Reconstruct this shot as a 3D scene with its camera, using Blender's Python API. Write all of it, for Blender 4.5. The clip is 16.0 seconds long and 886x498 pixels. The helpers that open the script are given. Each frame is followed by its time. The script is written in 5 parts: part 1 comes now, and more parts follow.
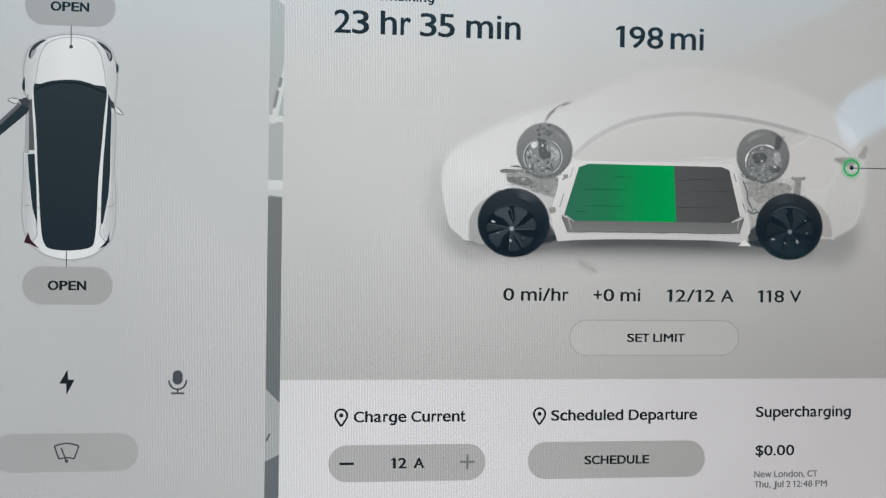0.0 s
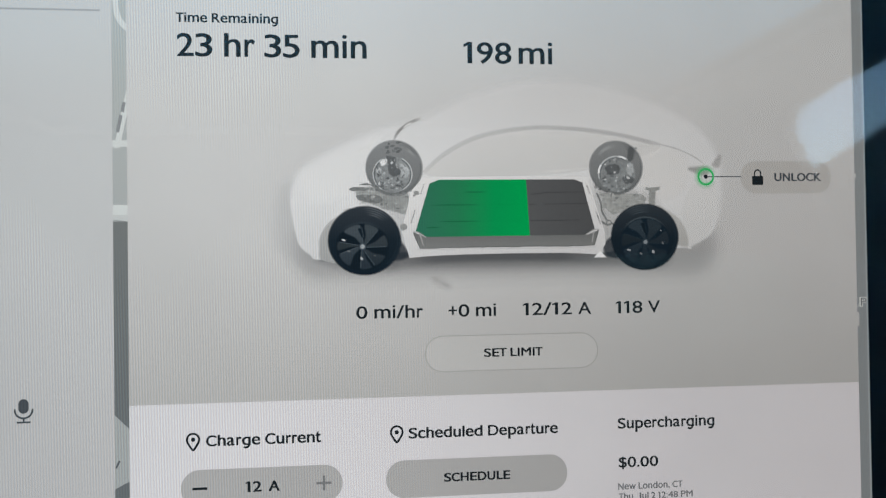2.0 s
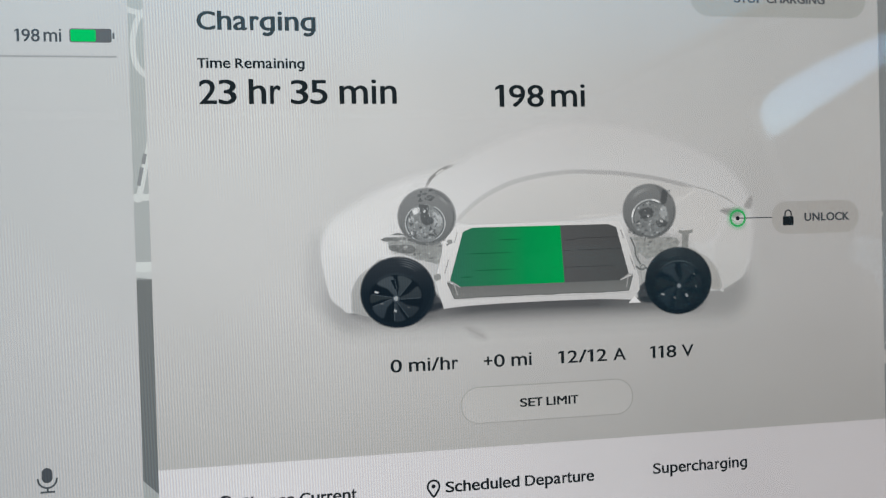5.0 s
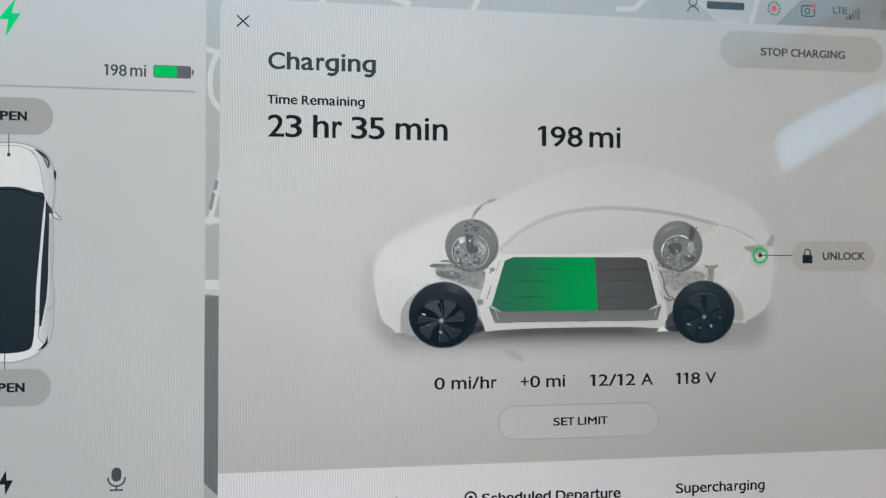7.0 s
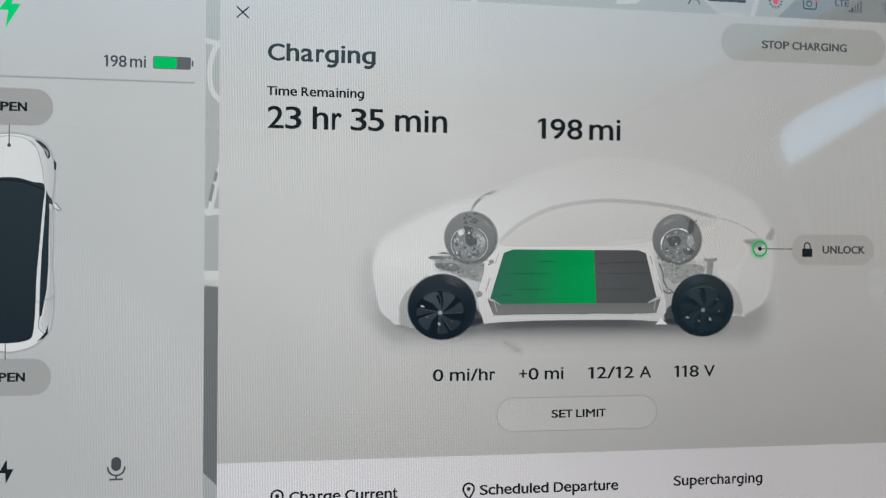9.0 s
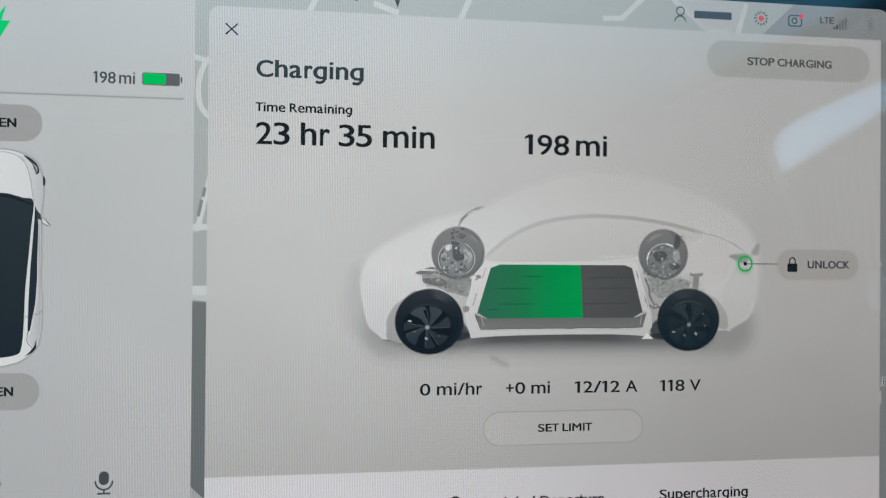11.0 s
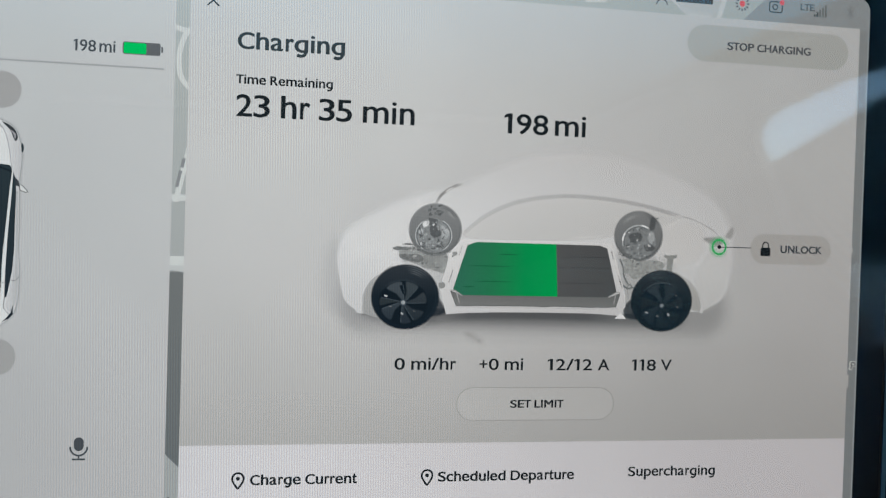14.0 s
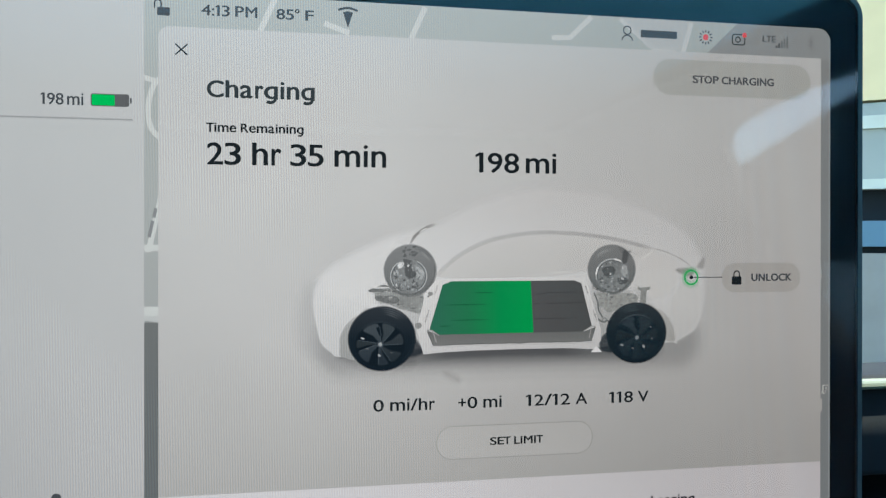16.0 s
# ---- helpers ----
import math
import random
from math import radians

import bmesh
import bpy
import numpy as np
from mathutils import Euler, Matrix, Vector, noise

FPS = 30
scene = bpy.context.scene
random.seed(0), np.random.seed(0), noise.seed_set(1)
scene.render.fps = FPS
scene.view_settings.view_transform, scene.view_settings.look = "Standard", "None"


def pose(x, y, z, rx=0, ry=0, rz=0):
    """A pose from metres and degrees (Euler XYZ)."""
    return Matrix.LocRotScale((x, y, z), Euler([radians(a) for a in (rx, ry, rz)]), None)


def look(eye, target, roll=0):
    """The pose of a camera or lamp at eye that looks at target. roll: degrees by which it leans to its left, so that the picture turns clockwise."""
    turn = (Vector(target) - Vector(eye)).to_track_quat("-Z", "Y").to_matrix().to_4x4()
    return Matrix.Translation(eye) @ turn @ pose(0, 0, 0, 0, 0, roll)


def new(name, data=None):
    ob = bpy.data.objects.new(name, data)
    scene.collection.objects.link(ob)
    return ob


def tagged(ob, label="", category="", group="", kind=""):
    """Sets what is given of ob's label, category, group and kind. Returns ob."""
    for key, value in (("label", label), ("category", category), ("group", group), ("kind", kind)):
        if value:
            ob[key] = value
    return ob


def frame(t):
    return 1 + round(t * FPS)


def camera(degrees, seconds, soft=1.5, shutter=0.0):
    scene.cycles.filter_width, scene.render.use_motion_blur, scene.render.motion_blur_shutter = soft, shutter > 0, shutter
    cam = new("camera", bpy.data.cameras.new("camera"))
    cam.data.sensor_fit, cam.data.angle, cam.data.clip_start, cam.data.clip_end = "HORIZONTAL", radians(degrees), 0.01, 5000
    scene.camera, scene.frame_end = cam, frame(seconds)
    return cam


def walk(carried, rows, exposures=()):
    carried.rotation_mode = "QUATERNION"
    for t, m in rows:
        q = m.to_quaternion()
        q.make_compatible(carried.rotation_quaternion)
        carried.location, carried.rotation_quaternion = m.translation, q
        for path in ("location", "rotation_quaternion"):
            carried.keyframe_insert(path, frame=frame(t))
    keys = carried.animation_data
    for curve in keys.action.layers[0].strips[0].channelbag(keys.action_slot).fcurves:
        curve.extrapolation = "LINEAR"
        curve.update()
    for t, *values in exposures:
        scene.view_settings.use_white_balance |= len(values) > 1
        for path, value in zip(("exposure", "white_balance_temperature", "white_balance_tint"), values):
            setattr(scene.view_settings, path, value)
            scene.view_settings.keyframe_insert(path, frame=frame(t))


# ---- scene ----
# Camera: a hand-held camera a forearm's length from a car's centre touchscreen.
cam = camera(56.04, 16.0, soft=1.3)
PATH = [
    (0.0, (0.0164, -0.2342, 1.0149), (0.0429, 0.0144, 1.0128), 0.83),
    (0.3, (0.0156, -0.2330, 1.0110), (0.0401, 0.0158, 1.0125), 1.38),
    (0.5, (0.0195, -0.2340, 1.0120), (0.0422, 0.0149, 1.0133), 1.65),
    (0.8, (0.0214, -0.2371, 1.0124), (0.0435, 0.0119, 1.0147), 1.62),
    (1.0, (0.0220, -0.2389, 1.0132), (0.0439, 0.0101, 1.0159), 1.50),
    (1.3, (0.0314, -0.2375, 1.0135), (0.0537, 0.0115, 1.0163), 1.03),
    (1.5, (0.0360, -0.2353, 1.0108), (0.0595, 0.0136, 1.0144), 0.51),
    (1.7, (0.0488, -0.2347, 1.0118), (0.0741, 0.0139, 1.0151), -0.11),
    (2.0, (0.0561, -0.2382, 1.0145), (0.0851, 0.0101, 1.0182), -0.80),
    (2.3, (0.0556, -0.2368, 1.0144), (0.0853, 0.0114, 1.0180), -1.01),
    (2.5, (0.0552, -0.2330, 1.0124), (0.0862, 0.0151, 1.0158), -0.86),
    (2.7, (0.0548, -0.2311, 1.0096), (0.0858, 0.0170, 1.0145), -0.74),
    (3.0, (0.0536, -0.2306, 1.0107), (0.0848, 0.0175, 1.0121), -0.38),
    (3.3, (0.0521, -0.2311, 1.0090), (0.0827, 0.0170, 1.0113), -0.28),
    (3.5, (0.0518, -0.2302, 1.0112), (0.0828, 0.0178, 1.0111), -0.16),
    (3.7, (0.0530, -0.2293, 1.0122), (0.0840, 0.0188, 1.0109), -0.26),
    (4.0, (0.0528, -0.2292, 1.0116), (0.0846, 0.0188, 1.0105), -0.59),
    (4.3, (0.0467, -0.2094, 1.0070), (0.0782, 0.0386, 1.0063), -0.96),
    (4.5, (0.0435, -0.2120, 1.0124), (0.0796, 0.0353, 1.0061), -1.05),
    (4.7, (0.0457, -0.2114, 1.0149), (0.0832, 0.0357, 1.0086), -1.42),
    (4.9, (0.0377, -0.2200, 1.0253), (0.0802, 0.0263, 1.0221), -1.56),
    (5.0, (0.0358, -0.2293, 1.0359), (0.0774, 0.0172, 1.0320), -1.62),
    (5.2, (0.0274, -0.2462, 1.0500), (0.0703, 0.0001, 1.0477), -1.55),
    (5.45, (0.0222, -0.2560, 1.0585), (0.0655, -0.0100, 1.0570), -1.20),
    (6.3, (0.0225, -0.2480, 1.0420), (0.0622, -0.0012, 1.0440), -0.15),
    (7.3, (0.0228, -0.2457, 1.0365), (0.0613, 0.0012, 1.0402), 0.21),
    (7.5, (0.0247, -0.2485, 1.0358), (0.0625, -0.0014, 1.0398), 0.26),
    (7.7, (0.0240, -0.2477, 1.0352), (0.0615, -0.0006, 1.0393), 0.22),
    (8.0, (0.0242, -0.2491, 1.0361), (0.0614, -0.0020, 1.0397), 0.30),
    (8.3, (0.0238, -0.2490, 1.0363), (0.0610, -0.0019, 1.0398), 0.32),
    (8.5, (0.0242, -0.2460, 1.0365), (0.0623, 0.0011, 1.0390), 0.30),
    (9.0, (0.0241, -0.2463, 1.0371), (0.0618, 0.0008, 1.0380), 0.34),
    (9.3, (0.0256, -0.2478, 1.0372), (0.0640, -0.0007, 1.0382), 0.33),
    (9.5, (0.0286, -0.2500, 1.0382), (0.0667, -0.0029, 1.0393), 0.39),
    (9.7, (0.0278, -0.2491, 1.0367), (0.0660, -0.0021, 1.0400), 0.37),
    (11.8, (0.0257, -0.2477, 1.0424), (0.0647, -0.0008, 1.0402), 0.62),
    (12.0, (0.0213, -0.2428, 1.0393), (0.0610, 0.0040, 1.0357), 0.83),
    (12.3, (0.0280, -0.2460, 1.0415), (0.0663, 0.0010, 1.0376), 0.92),
    (12.5, (0.0234, -0.2437, 1.0390), (0.0630, 0.0031, 1.0355), 0.71),
    (12.8, (0.0249, -0.2438, 1.0437), (0.0657, 0.0027, 1.0371), 0.49),
    (13.0, (0.0264, -0.2415, 1.0431), (0.0666, 0.0052, 1.0379), 0.37),
    (13.3, (0.0251, -0.2434, 1.0437), (0.0667, 0.0030, 1.0375), 0.56),
    (13.5, (0.0262, -0.2454, 1.0445), (0.0680, 0.0010, 1.0374), 0.99),
    (13.8, (0.0311, -0.2516, 1.0395), (0.0736, -0.0053, 1.0359), 1.53),
    (14.0, (0.0300, -0.2512, 1.0392), (0.0719, -0.0047, 1.0356), 1.76),
    (14.3, (0.0320, -0.2517, 1.0426), (0.0738, -0.0052, 1.0376), 1.81),
    (14.5, (0.0322, -0.2541, 1.0436), (0.0744, -0.0078, 1.0389), 1.56),
    (14.7, (0.0317, -0.2538, 1.0439), (0.0738, -0.0074, 1.0397), 1.19),
    (15.0, (0.0314, -0.2536, 1.0468), (0.0748, -0.0075, 1.0419), 0.64),
    (15.3, (0.0307, -0.2506, 1.0485), (0.0766, -0.0049, 1.0436), 0.30),
    (15.5, (0.0289, -0.2520, 1.0474), (0.0766, -0.0066, 1.0442), 0.15),
    (15.7, (0.0298, -0.2536, 1.0478), (0.0776, -0.0083, 1.0459), 0.10),
    (16.0, (0.0306, -0.2524, 1.0486), (0.0790, -0.0071, 1.0480), 0.04),
]
walk(cam, [(t, look(eye, target, roll)) for t, eye, target, roll in PATH], [(0.0, 2.22), (2.0, 2.18), (4.0, 2.18), (4.5, 2.14), (5.0, 2.19), (7.3, 2.13), (12.0, 2.09), (13.5, 2.12), (16.0, 2.12)])

# World: clear afternoon sky, high sun over the passenger side.
SUN_UP, SUN_TURN = radians(55), radians(125)
world = bpy.data.worlds.new("sky")
scene.world = world
world.use_nodes = True
wn, wl = world.node_tree.nodes, world.node_tree.links
sky = wn.new("ShaderNodeTexSky")
sky.altitude, sky.air_density, sky.dust_density, sky.ozone_density = 1500, 1.0, 0.0, 0.9
sky.sky_type, sky.sun_disc, sky.sun_elevation, sky.sun_rotation = "NISHITA", False, SUN_UP, SUN_TURN
wl.new(sky.outputs["Color"], wn["Background"].inputs["Color"])
wn["Background"].inputs["Strength"].default_value = 0.15
sun_data = bpy.data.lights.new("sun", "SUN")
sun_data.energy, sun_data.angle, sun_data.color = 3.0, radians(0.5), (1.0, 0.95, 0.86)
sun = new("sun", sun_data)
sun_way = Vector((math.sin(SUN_TURN) * math.cos(SUN_UP), math.cos(SUN_TURN) * math.cos(SUN_UP), math.sin(SUN_UP)))
sun.matrix_world = look(sun_way * 30, (0, 0, 0))


# ---------------------------------------------------------------- materials
def lin(r, g, b):
    """Linear colour from 0..255 display values."""
    return tuple((c / 255 / 12.92 if c < 10.3 else ((c / 255 + 0.055) / 1.055) ** 2.4) for c in (r, g, b))


def surface(name, colour, rough=0.6, metal=0.0, vary=0.25, scale=40.0, bump=0.1, fine=400.0):
    m = bpy.data.materials.new(name)
    m.use_nodes = True
    n, l = m.node_tree.nodes, m.node_tree.links
    b = n["Principled BSDF"]
    where = n.new("ShaderNodeTexCoord")
    big, small = n.new("ShaderNodeTexNoise"), n.new("ShaderNodeTexNoise")
    big.inputs["Scale"].default_value, big.inputs["Detail"].default_value = scale, 4
    small.inputs["Scale"].default_value, small.inputs["Detail"].default_value = fine, 3
    for tex in (big, small):
        l.new(where.outputs["Object"], tex.inputs["Vector"])
    ramp = n.new("ShaderNodeValToRGB")
    ramp.color_ramp.elements[0].position, ramp.color_ramp.elements[1].position = 0.3, 0.7
    ramp.color_ramp.elements[0].color = (*[c * (1 - vary) for c in colour], 1)
    ramp.color_ramp.elements[1].color = (*[min(1, c * (1 + vary)) for c in colour], 1)
    l.new(big.outputs["Fac"], ramp.inputs["Fac"])
    l.new(ramp.outputs["Color"], b.inputs["Base Color"])
    bm = n.new("ShaderNodeBump")
    bm.inputs["Strength"].default_value, bm.inputs["Distance"].default_value = bump, 0.001
    l.new(small.outputs["Fac"], bm.inputs["Height"])
    l.new(bm.outputs["Normal"], b.inputs["Normal"])
    b.inputs["Roughness"].default_value, b.inputs["Metallic"].default_value = rough, metal
    return m


PIXEL = 0.3231 / 1700  # pitch of the display's pixels
FRINGE = 0.12
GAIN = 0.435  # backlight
VIEW_FALLOFF = ((0.0, 0.50), (0.15, 0.50), (0.33, 0.55), (0.45, 0.56), (0.58, 0.52), (0.72, 0.445), (0.86, 0.397), (1.0, 0.378))


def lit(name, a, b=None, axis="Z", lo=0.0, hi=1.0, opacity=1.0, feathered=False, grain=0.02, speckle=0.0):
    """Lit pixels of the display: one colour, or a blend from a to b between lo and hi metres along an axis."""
    m = bpy.data.materials.new(name)
    m.use_nodes = True
    n, l = m.node_tree.nodes, m.node_tree.links
    n.remove(n["Principled BSDF"])
    where, split = n.new("ShaderNodeTexCoord"), n.new("ShaderNodeSeparateXYZ")
    l.new(where.outputs["Object"], split.inputs["Vector"])
    glow = n.new("ShaderNodeEmission")
    span, ramp = n.new("ShaderNodeMapRange"), n.new("ShaderNodeValToRGB")
    span.inputs["From Min"].default_value, span.inputs["From Max"].default_value = lo, hi
    l.new(split.outputs[axis], span.inputs["Value"])
    stops = [a, b] if b and not isinstance(b, list) else [a, *(b or [a])]
    while len(ramp.color_ramp.elements) < len(stops):
        ramp.color_ramp.elements.new(0.5)
    for i, c in enumerate(stops):
        ramp.color_ramp.elements[i].position = i / (len(stops) - 1)
    for i, c in enumerate(stops):
        ramp.color_ramp.elements[i].color = (*lin(*c), 1)
    l.new(span.outputs["Result"], ramp.inputs["Fac"])
    # random unevenness and, where asked, picture detail
    cloud = n.new("ShaderNodeTexNoise")
    cloud.inputs["Scale"].default_value, cloud.inputs["Detail"].default_value = (900.0, 6.0) if speckle else (28.0, 2.0)
    l.new(where.outputs["Object"], cloud.inputs["Vector"])
    level = n.new("ShaderNodeMapRange")
    amount = speckle or grain
    # viewing-angle falloff painted along x: brightest left of the middle, dimmer towards the outer edge
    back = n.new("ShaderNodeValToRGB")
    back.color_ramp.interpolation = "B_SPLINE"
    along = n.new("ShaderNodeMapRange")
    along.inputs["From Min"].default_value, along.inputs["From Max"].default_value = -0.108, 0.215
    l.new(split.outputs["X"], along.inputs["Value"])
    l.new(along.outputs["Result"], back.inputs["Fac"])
    while len(back.color_ramp.elements) < len(VIEW_FALLOFF):
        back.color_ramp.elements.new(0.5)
    for e, (at, value) in zip(back.color_ramp.elements, VIEW_FALLOFF):
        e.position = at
    for e, (at, value) in zip(back.color_ramp.elements, VIEW_FALLOFF):
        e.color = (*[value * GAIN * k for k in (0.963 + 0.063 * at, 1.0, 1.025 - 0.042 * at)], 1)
    # pixel columns, with the three colours side by side, and pixel rows
    cols, rows_ = n.new("ShaderNodeVectorMath"), n.new("ShaderNodeMath")
    cols.operation, rows_.operation = "MULTIPLY_ADD", "MULTIPLY"
    flat3 = n.new("ShaderNodeCombineXYZ")
    for k in range(3):
        l.new(split.outputs["X"], flat3.inputs[k])
    l.new(flat3.outputs["Vector"], cols.inputs[0])
    cols.inputs[1].default_value, cols.inputs[2].default_value = (math.tau / PIXEL,) * 3, (0.0, 0.45, 0.9)
    rows_.inputs[1].default_value = math.tau / PIXEL
    l.new(split.outputs["Z"], rows_.inputs[0])
    sine3, sine1 = n.new("ShaderNodeVectorMath"), n.new("ShaderNodeMath")
    sine3.operation, sine1.operation = "SINE", "SINE"
    l.new(cols.outputs["Vector"], sine3.inputs[0])
    l.new(rows_.outputs["Value"], sine1.inputs[0])
    grid3, grid1 = n.new("ShaderNodeVectorMath"), n.new("ShaderNodeMath")
    grid3.operation, grid1.operation = "MULTIPLY_ADD", "MULTIPLY_ADD"
    l.new(sine3.outputs["Vector"], grid3.inputs[0])
    grid3.inputs[1].default_value, grid3.inputs[2].default_value = (0.19,) * 3, (1.0,) * 3
    l.new(sine1.outputs["Value"], grid1.inputs[0])
    grid1.inputs[1].default_value, grid1.inputs[2].default_value = 0.07, 1.0
    tinted, picked = n.new("ShaderNodeVectorMath"), n.new("ShaderNodeVectorMath")
    tinted.operation = picked.operation = "MULTIPLY"
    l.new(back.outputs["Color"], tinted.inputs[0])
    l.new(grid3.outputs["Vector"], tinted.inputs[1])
    l.new(tinted.outputs["Vector"], picked.inputs[0])
    l.new(ramp.outputs["Color"], picked.inputs[1])
    total = n.new("ShaderNodeMath")
    total.operation = "MULTIPLY"
    l.new(grid1.outputs["Value"], total.inputs[0])
    level.inputs["From Min"].default_value, level.inputs["From Max"].default_value = 0.3, 0.7
    level.inputs["To Min"].default_value, level.inputs["To Max"].default_value = 1 - amount, 1 + amount
    l.new(cloud.outputs["Fac"], level.inputs["Value"])
    l.new(level.outputs["Result"], total.inputs[1])
    # camera moire, painted as faint stripes that stay fixed on the display
    patch, hue = n.new("ShaderNodeTexNoise"), n.new("ShaderNodeSeparateColor")
    patch.inputs["Scale"].default_value, patch.inputs["Detail"].default_value = 11.0, 0.0
    l.new(where.outputs["Object"], patch.inputs["Vector"])
    l.new(patch.outputs["Color"], hue.inputs["Color"])
    strength, tone = total.outputs["Value"], picked.outputs["Vector"]
    # strongest about the seam between the two panels
    fade = n.new("ShaderNodeValToRGB")
    while len(fade.color_ramp.elements) < 4:
        fade.color_ramp.elements.new(0.5)
    for e, at in zip(fade.color_ramp.elements, (0.14, 0.26, 0.46, 0.68)):
        e.position = at
    for e, value in zip(fade.color_ramp.elements, (0.22, 1.0, 1.0, 0.2)):
        e.color = (value, value, value, 1)
    l.new(along.outputs["Result"], fade.inputs["Fac"])
    for channel, near, far, deep, along_x, along_z, coloured in (("Red", 0.36, 0.50, FRINGE, 1 / 0.00076, 1 / 0.034, 1.0), ("Green", 0.50, 0.62, FRINGE * 0.25, 1 / 0.026, 1 / 0.00098, 0.0)):
        depth, phase_x, phase_z, deeper = n.new("ShaderNodeMapRange"), *(n.new("ShaderNodeMath") for _ in range(3))
        depth.inputs["From Min"].default_value, depth.inputs["From Max"].default_value = near, far
        depth.inputs["To Max"].default_value = deep
        l.new(hue.outputs[channel], depth.inputs["Value"])
        phase_x.operation, phase_z.operation, deeper.operation = "MULTIPLY", "MULTIPLY_ADD", "MULTIPLY"
        l.new(split.outputs["X"], phase_x.inputs[0])
        phase_x.inputs[1].default_value = math.tau * along_x
        l.new(split.outputs["Z"], phase_z.inputs[0])
        phase_z.inputs[1].default_value = math.tau * along_z
        l.new(phase_x.outputs["Value"], phase_z.inputs[2])
        l.new(depth.outputs["Result"], deeper.inputs[0])
        l.new(fade.outputs["Color"], deeper.inputs[1])
        three, offset, wave, scaled, fringe, both = n.new("ShaderNodeCombineXYZ"), *(n.new("ShaderNodeVectorMath") for _ in range(5))
        for k in range(3):
            l.new(phase_z.outputs["Value"], three.inputs[k])
        offset.operation, wave.operation, scaled.operation, fringe.operation, both.operation = "ADD", "SINE", "SCALE", "ADD", "MULTIPLY"
        l.new(three.outputs["Vector"], offset.inputs[0])
        offset.inputs[1].default_value = (0.0, 0.5 * coloured, 1.0 * coloured)
        l.new(offset.outputs["Vector"], wave.inputs[0])
        l.new(wave.outputs["Vector"], scaled.inputs[0])
        l.new(deeper.outputs["Value"], scaled.inputs["Scale"])
        l.new(scaled.outputs["Vector"], fringe.inputs[0])
        fringe.inputs[1].default_value = (1.0, 1.0, 1.0)
        l.new(tone, both.inputs[0])
        l.new(fringe.outputs["Vector"], both.inputs[1])
        tone = both.outputs["Vector"]
    l.new(tone, glow.inputs["Color"])
    l.new(strength, glow.inputs["Strength"])
    last = glow.outputs["Emission"]
    if opacity < 1 or feathered:
        clear, mix = n.new("ShaderNodeBsdfTransparent"), n.new("ShaderNodeMixShader")
        l.new(clear.outputs["BSDF"], mix.inputs[1])
        l.new(last, mix.inputs[2])
        mix.inputs[0].default_value = opacity
        if feathered:
            soft, mul = n.new("ShaderNodeAttribute"), n.new("ShaderNodeMath")
            soft.attribute_name, mul.operation = "feather", "MULTIPLY"
            mul.inputs[1].default_value = opacity
            l.new(soft.outputs["Fac"], mul.inputs[0])
            l.new(mul.outputs["Value"], mix.inputs[0])
        last = mix.outputs["Shader"]
    l.new(last, n["Material Output"].inputs["Surface"])
    return m


def pane_glass(name, index=1.5, rough=0.0, tint=(1, 1, 1)):
    m = bpy.data.materials.new(name)
    m.use_nodes = True
    n, l = m.node_tree.nodes, m.node_tree.links
    n.remove(n["Principled BSDF"])
    clear, gloss, mix, edge = (n.new("ShaderNode" + k) for k in ("BsdfTransparent", "BsdfGlossy", "MixShader", "Fresnel"))
    clear.inputs["Color"].default_value = (*tint, 1)
    gloss.inputs["Roughness"].default_value = rough
    edge.inputs["IOR"].default_value = index
    l.new(edge.outputs["Fac"], mix.inputs[0])
    l.new(clear.outputs["BSDF"], mix.inputs[1])
    l.new(gloss.outputs["BSDF"], mix.inputs[2])
    l.new(mix.outputs["Shader"], n["Material Output"].inputs["Surface"])
    return m


MASK = surface("black_mask", (0.013, 0.034, 0.042), 0.5, vary=0.2)
SHELL = surface("dark_anodised_edge", (0.165, 0.19, 0.18), 0.5, 0.5, vary=0.15)
COVER = pane_glass("cover_glass", 1.6, 0.04)
WINDOW = pane_glass("window_glass", 1.0, 0.0, (0.80, 0.86, 0.865))
ROOF_GLASS = pane_glass("roof_glass", 1.0)
# tint graded to black towards the rear, added to fade the sky's reflection
rn, rl = ROOF_GLASS.node_tree.nodes, ROOF_GLASS.node_tree.links
roof_where, roof_split, roof_span, roof_ramp = (rn.new("ShaderNode" + k) for k in ("TexCoord", "SeparateXYZ", "MapRange", "ValToRGB"))
roof_span.inputs["From Min"].default_value, roof_span.inputs["From Max"].default_value = -1.84, -0.5
roof_ramp.color_ramp.interpolation = "EASE"
roof_ramp.color_ramp.elements[0].color, roof_ramp.color_ramp.elements[1].color = (0.0, 0.0, 0.0, 1), (0.44, 0.70, 0.70, 1)
rl.new(roof_where.outputs["Object"], roof_split.inputs["Vector"])
rl.new(roof_split.outputs["Y"], roof_span.inputs["Value"])
rl.new(roof_span.outputs["Result"], roof_ramp.inputs["Fac"])
rl.new(roof_ramp.outputs["Color"], rn["Transparent BSDF"].inputs["Color"])
BLACK_TRIM = surface("black_plastic", (0.008, 0.0095, 0.0105), 0.85, fine=900, bump=0.2)
HEADLINER = surface("grey_headlining", (0.20, 0.24, 0.25), 0.95, fine=1500, bump=0.3)
PILLAR_TRIM = surface("grey_pillar_cloth", (0.10, 0.125, 0.13), 0.95, fine=1500, bump=0.3)
SEAT = surface("black_seat_leather", (0.010, 0.010, 0.011), 0.8, fine=700, bump=0.25)
PALE_TRIM = surface("pale_sill_trim", (0.24, 0.29, 0.21), 0.3, 0.0, vary=0.05)
